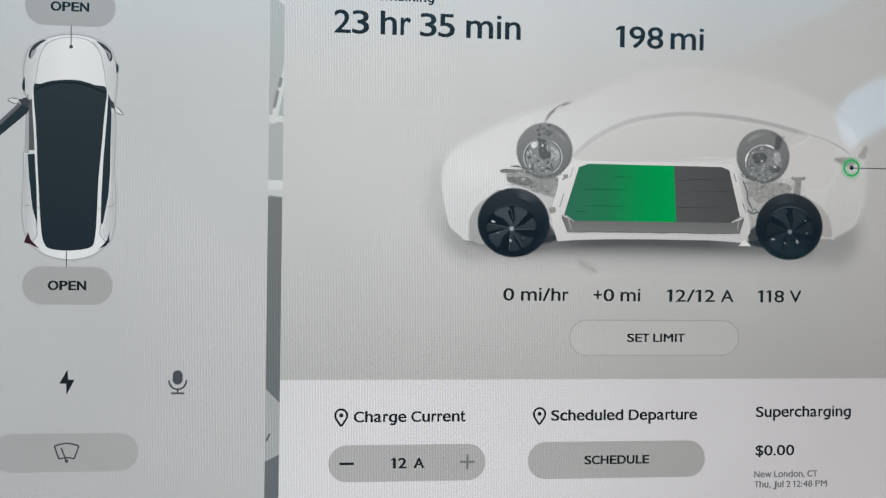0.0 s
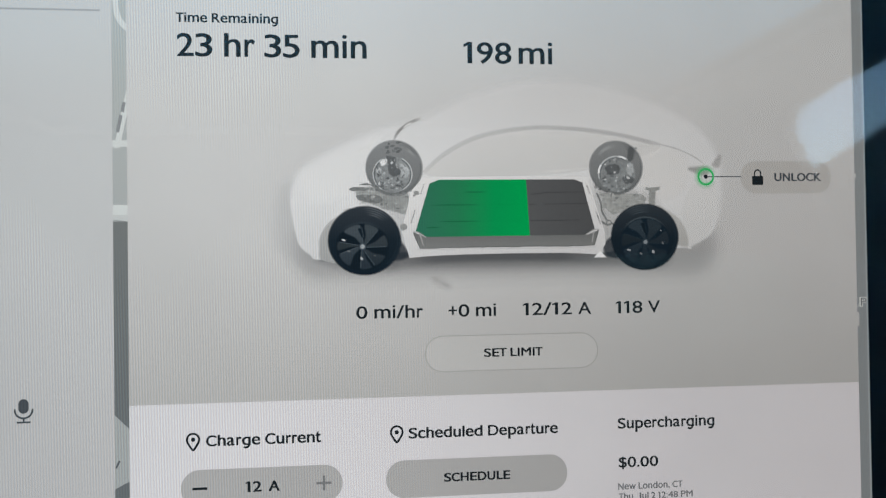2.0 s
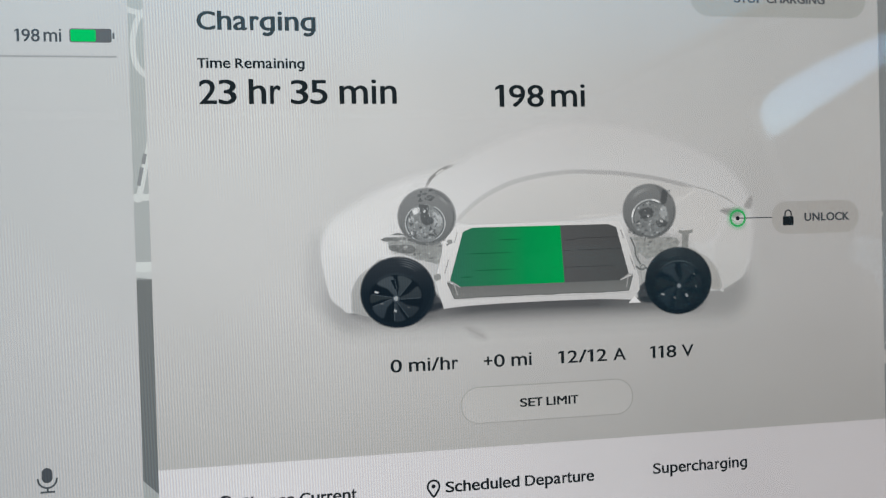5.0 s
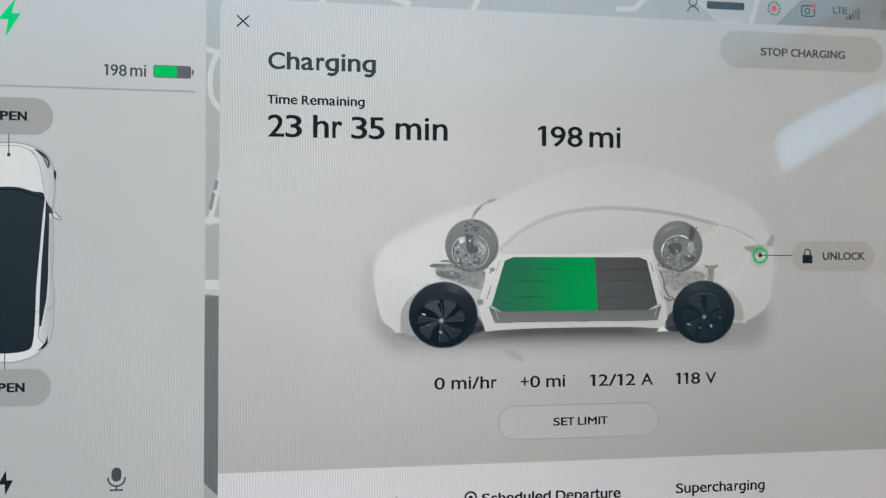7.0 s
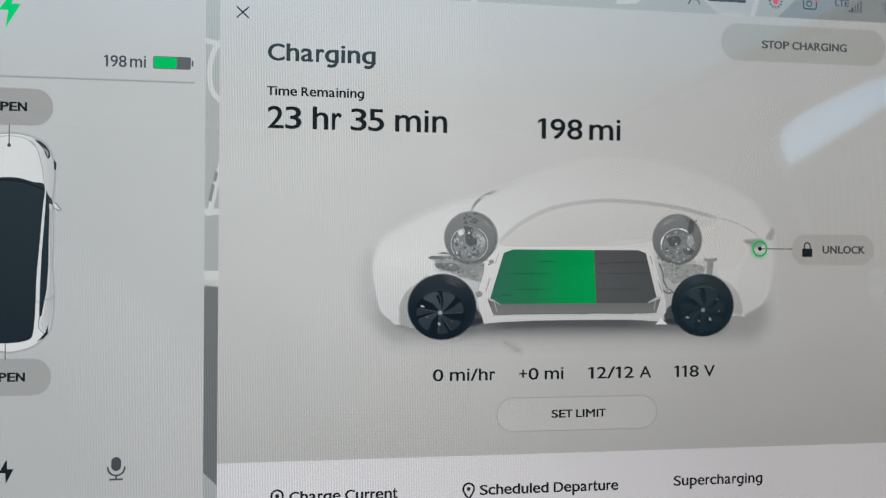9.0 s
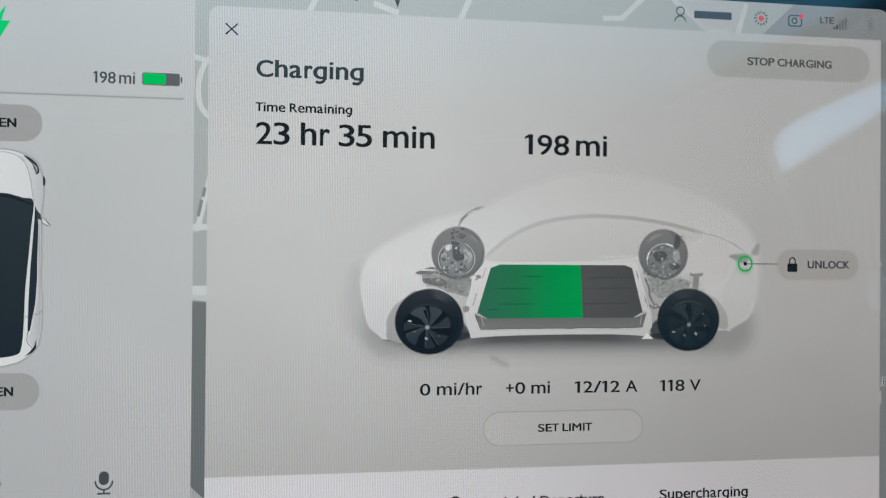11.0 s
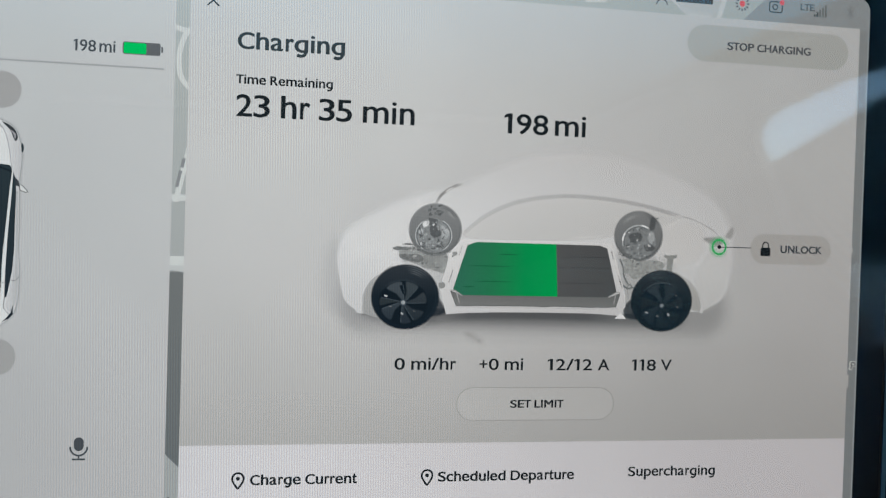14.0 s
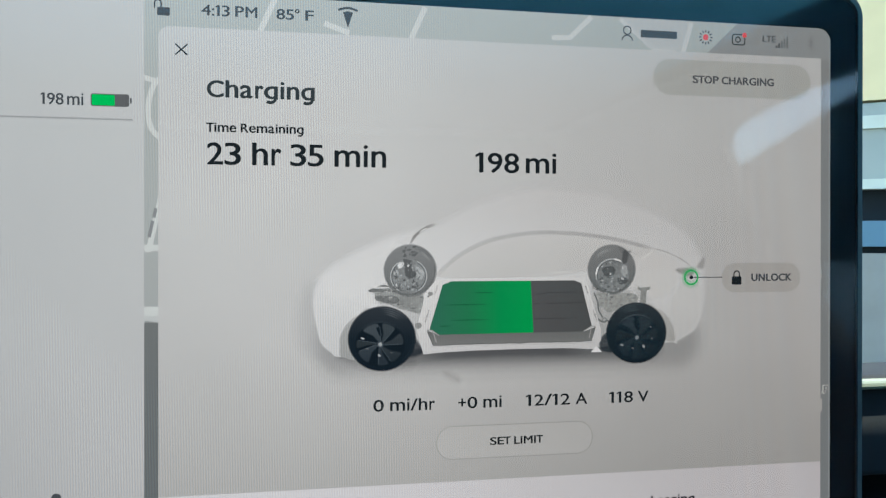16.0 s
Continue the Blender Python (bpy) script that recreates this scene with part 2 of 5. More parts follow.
BLACK_TRIM.node_tree.nodes["Principled BSDF"].inputs["Specular IOR Level"].default_value = 0.12
RUBBER = surface("olive_black_rubber", (0.005, 0.011, 0.012), 0.85)

# ---------------------------------------------------------------- flat drawing helpers, in millimetres on the display
LAYER = 0.00003


def spot(x, z, layer=0):
    return Vector((x / 1000, -LAYER * layer, 1 + z / 1000))


def part(name, bm, material, parent, label=""):
    mesh = bpy.data.meshes.new(name)
    bm.to_mesh(mesh)
    bm.free()
    mesh.materials.append(material)
    ob = new(name, mesh)
    ob.parent = parent
    return tagged(ob, label)


def arc(cx, cz, rx, rz, a0, a1, n=16):
    return [(cx + rx * math.cos(radians(a0 + (a1 - a0) * i / n)), cz + rz * math.sin(radians(a0 + (a1 - a0) * i / n))) for i in range(n + 1)]


def oval(cx, cz, rx, rz=None, n=48):
    return arc(cx, cz, rx, rz or rx, 0, 360, n)[:-1]


def slab(x0, x1, z0, z1, r=0.0, n=8):
    r = min(r, (x1 - x0) / 2 - 1e-4, (z1 - z0) / 2 - 1e-4)
    if r <= 0:
        return [(x0, z0), (x1, z0), (x1, z1), (x0, z1)]
    return [*arc(x1 - r, z0 + r, r, r, -90, 0, n), *arc(x1 - r, z1 - r, r, r, 0, 90, n), *arc(x0 + r, z1 - r, r, r, 90, 180, n), *arc(x0 + r, z0 + r, r, r, 180, 270, n)]


def smooth(points, closed=False, n=6):
    """A curve through the points."""
    p, out, count = list(points), [], len(points)
    for i in range(count if closed else count - 1):
        q = [p[(i + k) % count] if closed else p[min(max(i + k, 0), count - 1)] for k in (-1, 0, 1, 2)]
        for s in range(n):
            u = s / n
            out.append(tuple(0.5 * (2 * q[1][k] + (q[2][k] - q[0][k]) * u + (2 * q[0][k] - 5 * q[1][k] + 4 * q[2][k] - q[3][k]) * u * u + (3 * q[1][k] - q[0][k] - 3 * q[2][k] + q[3][k]) * u**3) for k in (0, 1)))
    return out if closed else out + [p[-1]]


def face(bm, outline, layer):
    bm.faces.new([bm.verts.new(spot(x, z, layer)) for x, z in outline])


def band(bm, points, width, layer, closed=False):
    """A line of that width along the points."""
    p, w = list(points), width / 2
    count = len(p)
    left, right = [], []
    for i in range(count):
        a, b = (p[i - 1], p[(i + 1) % count]) if closed else (p[max(i - 1, 0)], p[min(i + 1, count - 1)])
        dx, dz = b[0] - a[0], b[1] - a[1]
        d = math.hypot(dx, dz) or 1
        left.append(bm.verts.new(spot(p[i][0] - dz / d * w, p[i][1] + dx / d * w, layer)))
        right.append(bm.verts.new(spot(p[i][0] + dz / d * w, p[i][1] - dx / d * w, layer)))
    for i in range(count if closed else count - 1):
        j = (i + 1) % count
        bm.faces.new((left[i], left[j], right[j], right[i]))


def shape(name, outlines, material, layer, label=""):
    """One flat part for each outline."""
    for o in outlines if isinstance(outlines[0][0], (tuple, list)) else [outlines]:
        bm = bmesh.new()
        face(bm, o, layer)
        ob = part(name, bm, material, display, label)
    return ob


def line(name, strokes, width, material, layer, label="", closed=False):
    """Drawn lines; those of an icon are one part, others one part a line."""
    groups = [strokes] if name.endswith("icon") or name == "close_cross" else [[k] for k in strokes]
    for group in groups:
        bm = bmesh.new()
        for k in group:
            band(bm, k, width, layer, closed)
        ob = part(name, bm, material, display, label)
    return ob


def blur(name, outline, width, material, layer, label=""):
    """A shape whose edge fades away over that width, half inside and half outside its outline. The width may be a rule of x and z."""
    bm = bmesh.new()
    keep = bm.verts.layers.float.new("feather")
    count = len(outline)
    area = sum(outline[i][0] * outline[(i + 1) % count][1] - outline[(i + 1) % count][0] * outline[i][1] for i in range(count))
    turn = 1 if area > 0 else -1
    rings = []
    for off, value in ((-0.5, 1.0), (-0.2, 0.8), (0.2, 0.2), (0.5, 0.0)):
        ring = []
        for i in range(count):
            a, b = outline[i - 1], outline[(i + 1) % count]
            dx, dz = b[0] - a[0], b[1] - a[1]
            d = (math.hypot(dx, dz) or 1) * turn
            w = width(*outline[i]) if callable(width) else width
            v = bm.verts.new(spot(outline[i][0] + dz / d * off * w, outline[i][1] - dx / d * off * w, layer))
            v[keep] = value
            ring.append(v)
        rings.append(ring)
    for a, b in zip(rings, rings[1:]):
        for i in range(count):
            bm.faces.new((a[i], a[(i + 1) % count], b[(i + 1) % count], b[i]))
    bm.faces.new(rings[0])
    return part(name, bm, material, display, label)


def streak(name, path, half, material, layer):
    """A soft line along a path, fading across its width and at its ends."""
    bm = bmesh.new()
    keep = bm.verts.layers.float.new("feather")
    rows = []
    for i, (x, z) in enumerate(path):
        (ax, az), (cx, cz) = path[max(0, i - 1)], path[min(len(path) - 1, i + 1)]
        d = math.hypot(cx - ax, cz - az) or 1
        end = min(1, i / 6, (len(path) - 1 - i) / 8)
        row = []
        for off, value in ((-1, 0), (-0.35, 1), (0.35, 1), (1, 0)):
            v = bm.verts.new(spot(x - (cz - az) / d * off * half, z + (cx - ax) / d * off * half, layer))
            v[keep] = value * end
            row.append(v)
        rows.append(row)
    for a, c in zip(rows, rows[1:]):
        for k in range(3):
            bm.faces.new((a[k], a[k + 1], c[k + 1], c[k]))
    return part(name, bm, material, display)


def lettering(body, weight):
    curve = bpy.data.curves.new("lettering", "FONT")
    curve.body, curve.size, curve.offset, curve.resolution_u = body, 1.0, weight, 5
    ob = new("lettering", curve)
    bpy.context.view_layer.update()
    mesh = bpy.data.meshes.new_from_object(ob.evaluated_get(bpy.context.evaluated_depsgraph_get()))
    bpy.data.objects.remove(ob)
    bpy.data.curves.remove(curve)
    return mesh


# Ink boxes of the display's wide geometric typeface, in thousandths of the size: gap before, width, gap after.
INKS = {}
for row in (
    "0 45 573 45|1 25 280 150|2 40 490 45|3 25 500 45|4 35 600 30|5 35 500 45|6 45 530 45|7 35 540 25|8 45 520 45|9 35 505 45|/ 5 400 5|+ 65 450 65|. 60 130 60|, 55 135 55|: 65 130 65|$ 45 540 45|\u00b0 50 270 50",
    "A 20 620 20|C 50 640 40|D 90 690 50|E 90 530 40|F 90 520 30|G 50 680 60|H 90 630 90|I 95 110 95|J 20 430 85|K 90 610 10|L 90 480 20|M 90 770 90|N 90 640 90|O 50 750 50|P 90 570 40|R 90 590 40|S 40 550 40|T 15 560 15|U 85 620 85|V 15 640 15",
    "a 40 470 75|c 40 480 30|d 45 540 75|e 40 520 40|g 45 530 75|h 75 480 70|i 70 125 70|l 75 110 75|m 75 840 70|n 75 480 70|o 40 560 40|p 75 540 45|r 75 300 20|s 30 420 35|t 15 320 25|u 70 480 75|w 10 820 10",
):
    for entry in row.split("|"):
        key, *gaps_of = entry.split(" ")
        INKS[key] = [float(g) for g in gaps_of]
SPACE, THIN_SPACE, X_HEIGHT = 270.0, 150.0, 0.755
CAP = {}


def words(body, x0, x1, foot, cap, material, layer, weight=0.012, name="caption"):
    """A line of writing from x0 to x1 on the line foot, with capitals cap high, set letter by letter."""
    thick, weight = weight, 0.0
    if weight not in CAP:
        heights = []
        for letter in "Hx":
            probe = lettering(letter, weight)
            heights.append(max(v.co.y for v in probe.vertices))
            bpy.data.meshes.remove(probe)
        CAP[weight] = heights
    tall, low = CAP[weight]
    pen, boxes_of = 0.0, []
    for c in body:
        if c == " ":
            pen += SPACE
            continue
        if c == "~":
            pen += THIN_SPACE
            continue
        before, ink, after = INKS[c]
        boxes_of.append((c, pen + before, ink))
        pen += before + ink + after
    start, end = boxes_of[0][1], boxes_of[-1][1] + boxes_of[-1][2]
    unit = (x1 - x0) / (end - start)
    bm = bmesh.new()
    for c, at, ink in boxes_of:
        mesh = lettering("q" if c == "g" else c, weight)
        lo, hi = min(v.co.x for v in mesh.vertices), max(v.co.x for v in mesh.vertices)
        top = max(v.co.y for v in mesh.vertices)
        small = c in "acegmnoprsuw"
        bar = c == "1"
        left, wide = (at + ink * 0.55, ink * 0.45) if bar else (at, ink)
        for v in mesh.vertices:
            h = max(v.co.y, -0.02) if c == "g" else v.co.y
            if small:
                h = h / low * X_HEIGHT * cap
            elif c.isdigit() or c.isupper():
                h = h / top * cap if top > 0 else h
            elif h > low and c in "hdltiI":
                h = (X_HEIGHT + (h - low) / max(top - low, 1e-6) * (1.03 - X_HEIGHT)) * cap
            elif c in "hdlti":
                h = h / low * X_HEIGHT * cap
            else:
                h = h / tall * cap
            v.co = spot(x0 + (left + (v.co.x - lo) / (hi - lo) * wide - start) * unit, foot + h, layer)
        away = thick * cap
        for sx, sz in ((0, 0), (1, 0), (-1, 0), (0.7, 0.7), (-0.7, 0.7), (0.7, -0.7), (-0.7, -0.7)):
            shifted = mesh.copy()
            shifted.transform(Matrix.Translation((sx * away / 1000, 0, sz * away * 0.6 / 1000)))
            bm.from_mesh(shifted)
            bpy.data.meshes.remove(shifted)
        bpy.data.meshes.remove(mesh)
        if c == "g":  # its open tail
            a, b, stem = x0 + (left - start) * unit, x0 + (left + wide - start) * unit, (0.135 + 1.6 * thick) * cap
            mid, half = (a + b - stem * 0.5) / 2, (b - a - stem * 1.1) / 2
            tail = [(b - stem / 2, foot + 0.05 * cap), *arc(mid + half * 0.06, foot - 0.05 * cap, half, 0.19 * cap, 0, -140, 14)]
            band(bm, tail, stem, layer)
        if bar:  # the flag of the figure one
            a = x0 + (at - start) * unit
            b = x0 + (left - start) * unit
            face(bm, [(a, foot + 0.88 * cap), (a + 0.1 * (b - a), foot + 0.76 * cap), (b + 0.02, foot + 0.85 * cap), (b + 0.02, foot + cap), (b - 0.1 * (b - a), foot + cap)], layer)
    ob = part(name, bm, material, display)
    return tagged(ob, 'writing "%s" on the display' % body.replace("~", " "))


# ---------------------------------------------------------------- touchscreen
touchscreen = tagged(new("touchscreen"), "wide car touchscreen showing a light charging page, black glass border", "touchscreen")
L, R, B, T = -108.0, 214.6, -78.0, 122.8  # lit area


def solid(outline, y0, y1, bevel=0.0, segs=3):
    """An outline in millimetres made solid from depth y0 (front) to y1 (back), its front edge rounded."""
    bm = bmesh.new()
    f = bm.faces.new([bm.verts.new((x / 1000, y0, 1 + z / 1000)) for x, z in outline])
    bm.normal_update()
    if f.normal.y > 0:
        f.normal_flip()
    out = bmesh.ops.extrude_face_region(bm, geom=[f])
    moved = [v for v in out["geom"] if isinstance(v, bmesh.types.BMVert)]
    bmesh.ops.translate(bm, verts=moved, vec=(0, y1 - y0, 0))
    bmesh.ops.recalc_face_normals(bm, faces=bm.faces)
    if bevel:
        rim = [e for e in bm.edges if all(abs(v.co.y - y0) < 1e-7 for v in e.verts)]
        bmesh.ops.bevel(bm, geom=rim, offset=bevel, segments=segs, profile=0.6, affect="EDGES")
    return bm


def collar(outer, inner, y0, y1, bevel):
    """A ring between two outlines, with a sloping front rim."""
    bm = bmesh.new()
    n = len(outer)
    ring = lambda o, y: [bm.verts.new((x / 1000, y, 1 + z / 1000)) for x, z in o]
    mid = [((a[0] * 2 + b[0]) / 3, (a[1] * 2 + b[1]) / 3) for a, b in zip(outer, inner)]
    rows = [ring(inner, y1), ring(inner, y0), ring(mid, y0), ring(outer, y0 + bevel), ring(outer, y1)]
    for a, b in zip(rows, rows[1:] + rows[:1]):
        for i in range(n):
            bm.faces.new((a[i], a[(i + 1) % n], b[(i + 1) % n], b[i]))
    bmesh.ops.recalc_face_normals(bm, faces=bm.faces)
    return bm


GLASS = (L - 10.4, R + 9.8, B - 10.6, T + 10.6)
part("housing", solid(slab(L - 13, R + 12.4, B - 13.2, T + 13.2, 9), 0.0004, 0.013), SHELL, touchscreen, "dark grey metal back of the screen")
part("edge_frame", collar(slab(L - 13, R + 12.4, B - 13.2, T + 13.2, 9), slab(*GLASS, 6.5), -0.0012, 0.0003, 0.0014), SHELL, touchscreen, "thin grey metal edge frame")
part("border", solid(slab(*GLASS, 6.4), 0.0002, 0.0004), MASK, touchscreen, "black printed border under the glass")
glass = part("cover_glass", solid([(x * 0.9998, z) for x, z in slab(*GLASS, 6.3)], -0.0013, -0.0009), COVER, touchscreen, "glossy cover glass")
glass.data.materials.append(pane_glass("bonded_back", 1.0))
for f in glass.data.polygons:
    f.material_index = int(f.normal.y > 0.5)

# ---------------------------------------------------------------- what the display shows
MAP = lit("map_grey", (152, 157, 157), [(161, 165, 164), (175, 182, 180)], "Z", 0.93, 1.12)
bm = bmesh.new()
face(bm, slab(L, R, B, T, 4.5), 0)
display = part("display", bm, MAP, touchscreen, "lit display with a street map behind two pale panels")
INK = lit("ink", (30, 37, 41))
INK_TITLE = lit("ink_title", (52, 60, 63))
INK_SOFT = lit("ink_soft", (72, 77, 82))
INK_GREY = lit("ink_grey", (104, 107, 110))
PANE = lit("pane", (175, 175, 175), [(186, 187, 187), (193, 196, 196)], "Z", 0.93, 1.10)
CARD = lit("card", (171, 171, 169), [(188, 188, 187), (195, 196, 195), (194, 197, 197)], "Z", 0.975, 1.112)
SHEET = lit("sheet", (203, 202, 204), (205, 203, 206), "X", 0.0, 0.21)
BUTTON = lit("button", (162, 162, 161))
ROAD = lit("road", (200, 204, 202))
ROAD_SOFT = lit("road_soft", (186, 190, 189))
DARK_BLOCK = lit("dark_block", (94, 101, 104), (112, 116, 116), "Z", 0.93, 1.03)
MID_BLOCK = lit("mid_block", (148, 154, 156))
GREEN = lit("green", (0, 190, 90))
GREY_FILL = lit("grey_fill", (95, 98, 100))
RED = lit("red", (226, 92, 98))

# map: strip between the panels, top bar, strip at the outer edge
shape("road", [slab(-8, -3, 47.4, 49.2), slab(-8, -3, 28.6, 31.3), [(-7.2, 47), (-3, 66), (-3, 59), (-5.6, 47)]], ROAD, 1)
shape("road", [slab(-8, -3, 26.6, 28.6)], ROAD_SOFT, 1)
shape("city_block", [(-8, 27.4), (-3, 26.6), (-3, -31), (-8, -26)], DARK_BLOCK, 1)
shape("city_block", [(-8, -47), (-3, -44.5), (-3, B), (-8, B)], DARK_BLOCK, 1)
shape("road_name_bar", [[(-6.6, 51.5), (-5.7, 51.2), (-4.7, 56), (-5.6, 56.3)], [(-5.3, 57.2), (-4.4, 56.9), (-3.8, 59.6), (-4.7, 59.9)]], lit("road_name_grey", (132, 136, 138)), 2)
line("road_name_bar", [[(-7.2, -41.0), (-6.2, -39.0)]], 0.5, lit("road_name_dark", (84, 90, 94)), 2)
line("road", [smooth([(-2.5, 98), (-5, 95), (-6.4, 89), (-5.6, 83), (-2.5, 79.5)]), [(-8, 97.6), (-3, 96.2)]], 1.5, ROAD, 1)
line("road", [[(25, 112), (29.5, 122.3)], [(70.2, 112), (74.8, 122.3)], [(44, 115.8), (51.5, 113.2)], [(115.5, 115), (121.6, 115.3), (128.8, 122.3)], [(138.5, 122.3), (150.2, 113.3), (158, 113.2)], [(160.4, 112), (163.4, 122.3)]], 1.7, ROAD, 1)
shape("city_block", [(138.6, 122.6), (148.2, 113.2), (159.6, 112.8), (162.9, 122.4)], lit("block_pale", (186, 190, 190)), 1)
shape("city_block", [(168.5, 112), (180, 122.8), *arc(R - 4.5, T - 4.5, 4.5, 4.5, 90, 0, 8), (R, 112)], MID_BLOCK, 1)
shape("city_block", [(210.5, 112.4), (R - 0.1, 112.4), (R - 0.1, B + 5), (210.5, B + 5)], lit("block_edge", (128, 134, 136), (140, 145, 146), "Z", 0.95, 1.1), 1)
words("P", 212.1, 214.2, -1.0, 2.7, ROAD, 2, 0.12)
words("P", 212.2, 214.1, -0.9, 2.5, INK_GREY, 3, 0.0)
PALE_MARK = lit("parking_pale", (182, 185, 187))
line("parking_mark", [[(211.6, -0.4), (211.2, -1.2), (210.6, -1.0)]], 0.3, PALE_MARK, 2)
line("edge_glow", [[(R - 0.35, T - 6), (R - 0.35, B + 6)]], 0.5, lit("edge_pale", (150, 155, 158)), 2)

# driver's pane
shape("side_pane", [(L + 4.5, B), *arc(-12.5, B + 0.5, 5, 0.5, -90, 0, 3), (-7.5, T - 0.2), (L + 4.5, T), *arc(L + 4.5, T - 4.5, 4.5, 4.5, 90, 180), *arc(L + 4.5, B + 4.5, 4.5, 4.5, 180, 270)], PANE, 3)
line("divider", [[(L + 6, 85.1), (-10.5, 85.1)]], 0.5, lit("divider_grey", (158, 160, 161)), 4)
words("198~mi", -35.3, -24.0, 88.9, 3.2, INK_SOFT, 4, 0.02)
shape("battery_case", slab(-22, -11.6, 88.75, 92.35, 0.6), GREY_FILL, 4)
shape("battery_tip", slab(-11.4, -10.9, 89.7, 91.4, 0.2), GREY_FILL, 4)
shape("battery_charge", slab(-21.7, -15.5, 89.0, 92.1, 0.4), GREEN, 5)
BOLT = [(0.6, 1.0), (-1.0, -0.12), (-0.12, -0.12), (-0.35, -1.0), (1.0, 0.2), (0.18, 0.2)]
shape("charge_bolt", [(-60.3 + 2.9 * x, 104.2 + 5.6 * z) for x, z in BOLT], lit("bright_green", (0, 205, 105)), 4)
shape("bolt_icon", [(-60.3 + 1.95 * x, -24.45 + 3.4 * z) for x, z in [(0.05, 1.0), (-1.0, -0.1), (-0.1, -0.12), (-0.05, -1.0), (1.0, 0.2), (0.15, 0.2)]], INK, 4)
shape("microphone_icon", slab(-32.55, -29.9, -25.2, -21.3, 1.3), INK_SOFT, 4)
line("microphone_icon", [[(-33.5, -24.0), *arc(-31.2, -24.2, 2.3, 2.3, 180, 360, 14), (-28.9, -24.0)], [(-31.2, -26.4), (-31.2, -27.5)], [(-33.0, -27.6), (-29.4, -27.6)]], 0.5, INK_SOFT, 4)
shape("wiper_button", slab(-79.5, -41.4, -48.8, -38.3, 5.2), BUTTON, 4)
WIPE = smooth([(-63.4, -41.7), (-60.2, -41.0), (-57.0, -41.7)], n=8)
line("wiper_icon", [[*WIPE, (-58.2, -45.2)], [(-58.2, -45.2), *smooth([(-59.6, -44.9), (-60.6, -44.9), (-62.2, -45.2)]), (-63.4, -41.7)], [(-61.6, -42.2), (-60.3, -45.7)]], 0.42, INK_SOFT, 5)
shape("wiper_icon", oval(-60.2, -45.8, 0.5, n=16), INK_SOFT, 5)
for low in (71.6, -3.5):
    shape("open_button", slab(-72.1, -48.7, low, low + 10.3, 5.0), BUTTON, 4)
    words("OPEN", -65.4, -55.7, low + 4.0, 2.4, INK, 5, 0.065)

# plan view of the car in the driver's pane; drawing units, then millimetres
def plan(points):
    return [(-60.3 + (u - 122) * 0.1464, 69.3 - (v - 62) * 0.1523) for u, v in points]


BODY = [(120, 62), (98, 65), (78, 71), (61, 80), (48, 92), (43, 108), (40, 130), (41, 155), (44, 171), (50, 179), (51, 267), (42, 272), (42, 306), (41, 346), (40, 372), (42, 397), (46, 415), (54, 432), (69, 444), (85, 453), (105, 458), (129, 460), (146, 457), (164, 452), (181, 441), (194, 428), (200, 414), (204, 392), (205, 366), (205, 341), (202, 300), (203, 262), (202, 183), (203, 166), (205, 147), (205, 125), (201, 105), (194, 87), (181, 75), (164, 68), (144, 63)]
OPENING = [(50, 179), (56, 178), (61, 269), (51, 269)]
MIR_L = [(13, 181), (19, 177), (33, 179), (32, 186), (24, 187)]
MIR_R = [(202, 187), (208, 189), (218, 201), (213, 201), (203, 197)]
CAR_WHITE = lit("plan_white", (208, 208, 208), [(222, 223, 222), (214, 216, 215)], "X", -0.0730, -0.0480)
CAR_SIDE = lit("plan_side", (184, 186, 186), [(214, 215, 215), (220, 221, 221), (214, 215, 215), (188, 189, 190)], "X", -0.0728, -0.0480)
CAR_BLACK = lit("plan_black", (34, 44, 52), (44, 56, 61), "Z", 1.01, 1.055)
CAR_LINE = lit("plan_line", (122, 125, 127))
OUTLINE = plan(smooth(BODY, True, 4))
blur("car_shadow", OUTLINE, 1.4, lit("plan_shadow", (152, 154, 154), feathered=True, opacity=0.6), 5)
shape("car_body", OUTLINE, CAR_SIDE, 6)
line("car_outline", [OUTLINE], 0.22, lit("outline_soft", (150, 152, 153)), 7, closed=True)
blur("car_flank", plan(smooth([(49, 276), (44, 306), (44, 356), (47, 407), (58, 426), (65, 411), (63, 391), (54, 346)], True)), 0.7, lit("flank_grey", (172, 174, 175), (200, 201, 201), "X", -0.0722, -0.0690, feathered=True, opacity=0.8), 7)
blur("car_flank", plan(smooth([(197, 199), (199, 290), (196, 351), (187, 394), (183, 411), (192, 421), (200, 397), (202, 351)], True)), 0.7, lit("flank_grey", (196, 197, 197), (168, 170, 171), "X", -0.0510, -0.0480, feathered=True, opacity=0.8), 7)
shape("side_window", [plan([(49, 275), (61, 274), (65, 336), (67, 401), (58, 368), (52, 318)]), plan([(190, 164), (194, 174), (196, 199), (195, 262), (195, 301), (192, 346), (183, 395), (179, 396), (180, 342), (183, 271), (187, 204)])], CAR_BLACK, 8)
shape("door_opening", plan(OPENING), lit("opening_grey", (84, 88, 91)), 8)
line("door_opening_edge", [plan(OPENING[2:])], 0.3, CAR_WHITE, 9)
shape("car_bonnet", plan(smooth([(120, 64), (95, 68), (78, 82), (68, 105), (63, 134), (59, 158), (70, 153), (90, 147), (116, 144), (141, 145), (167, 152), (187, 159), (183, 128), (177, 100), (167, 78), (149, 67)], True, 4)), CAR_WHITE, 8)
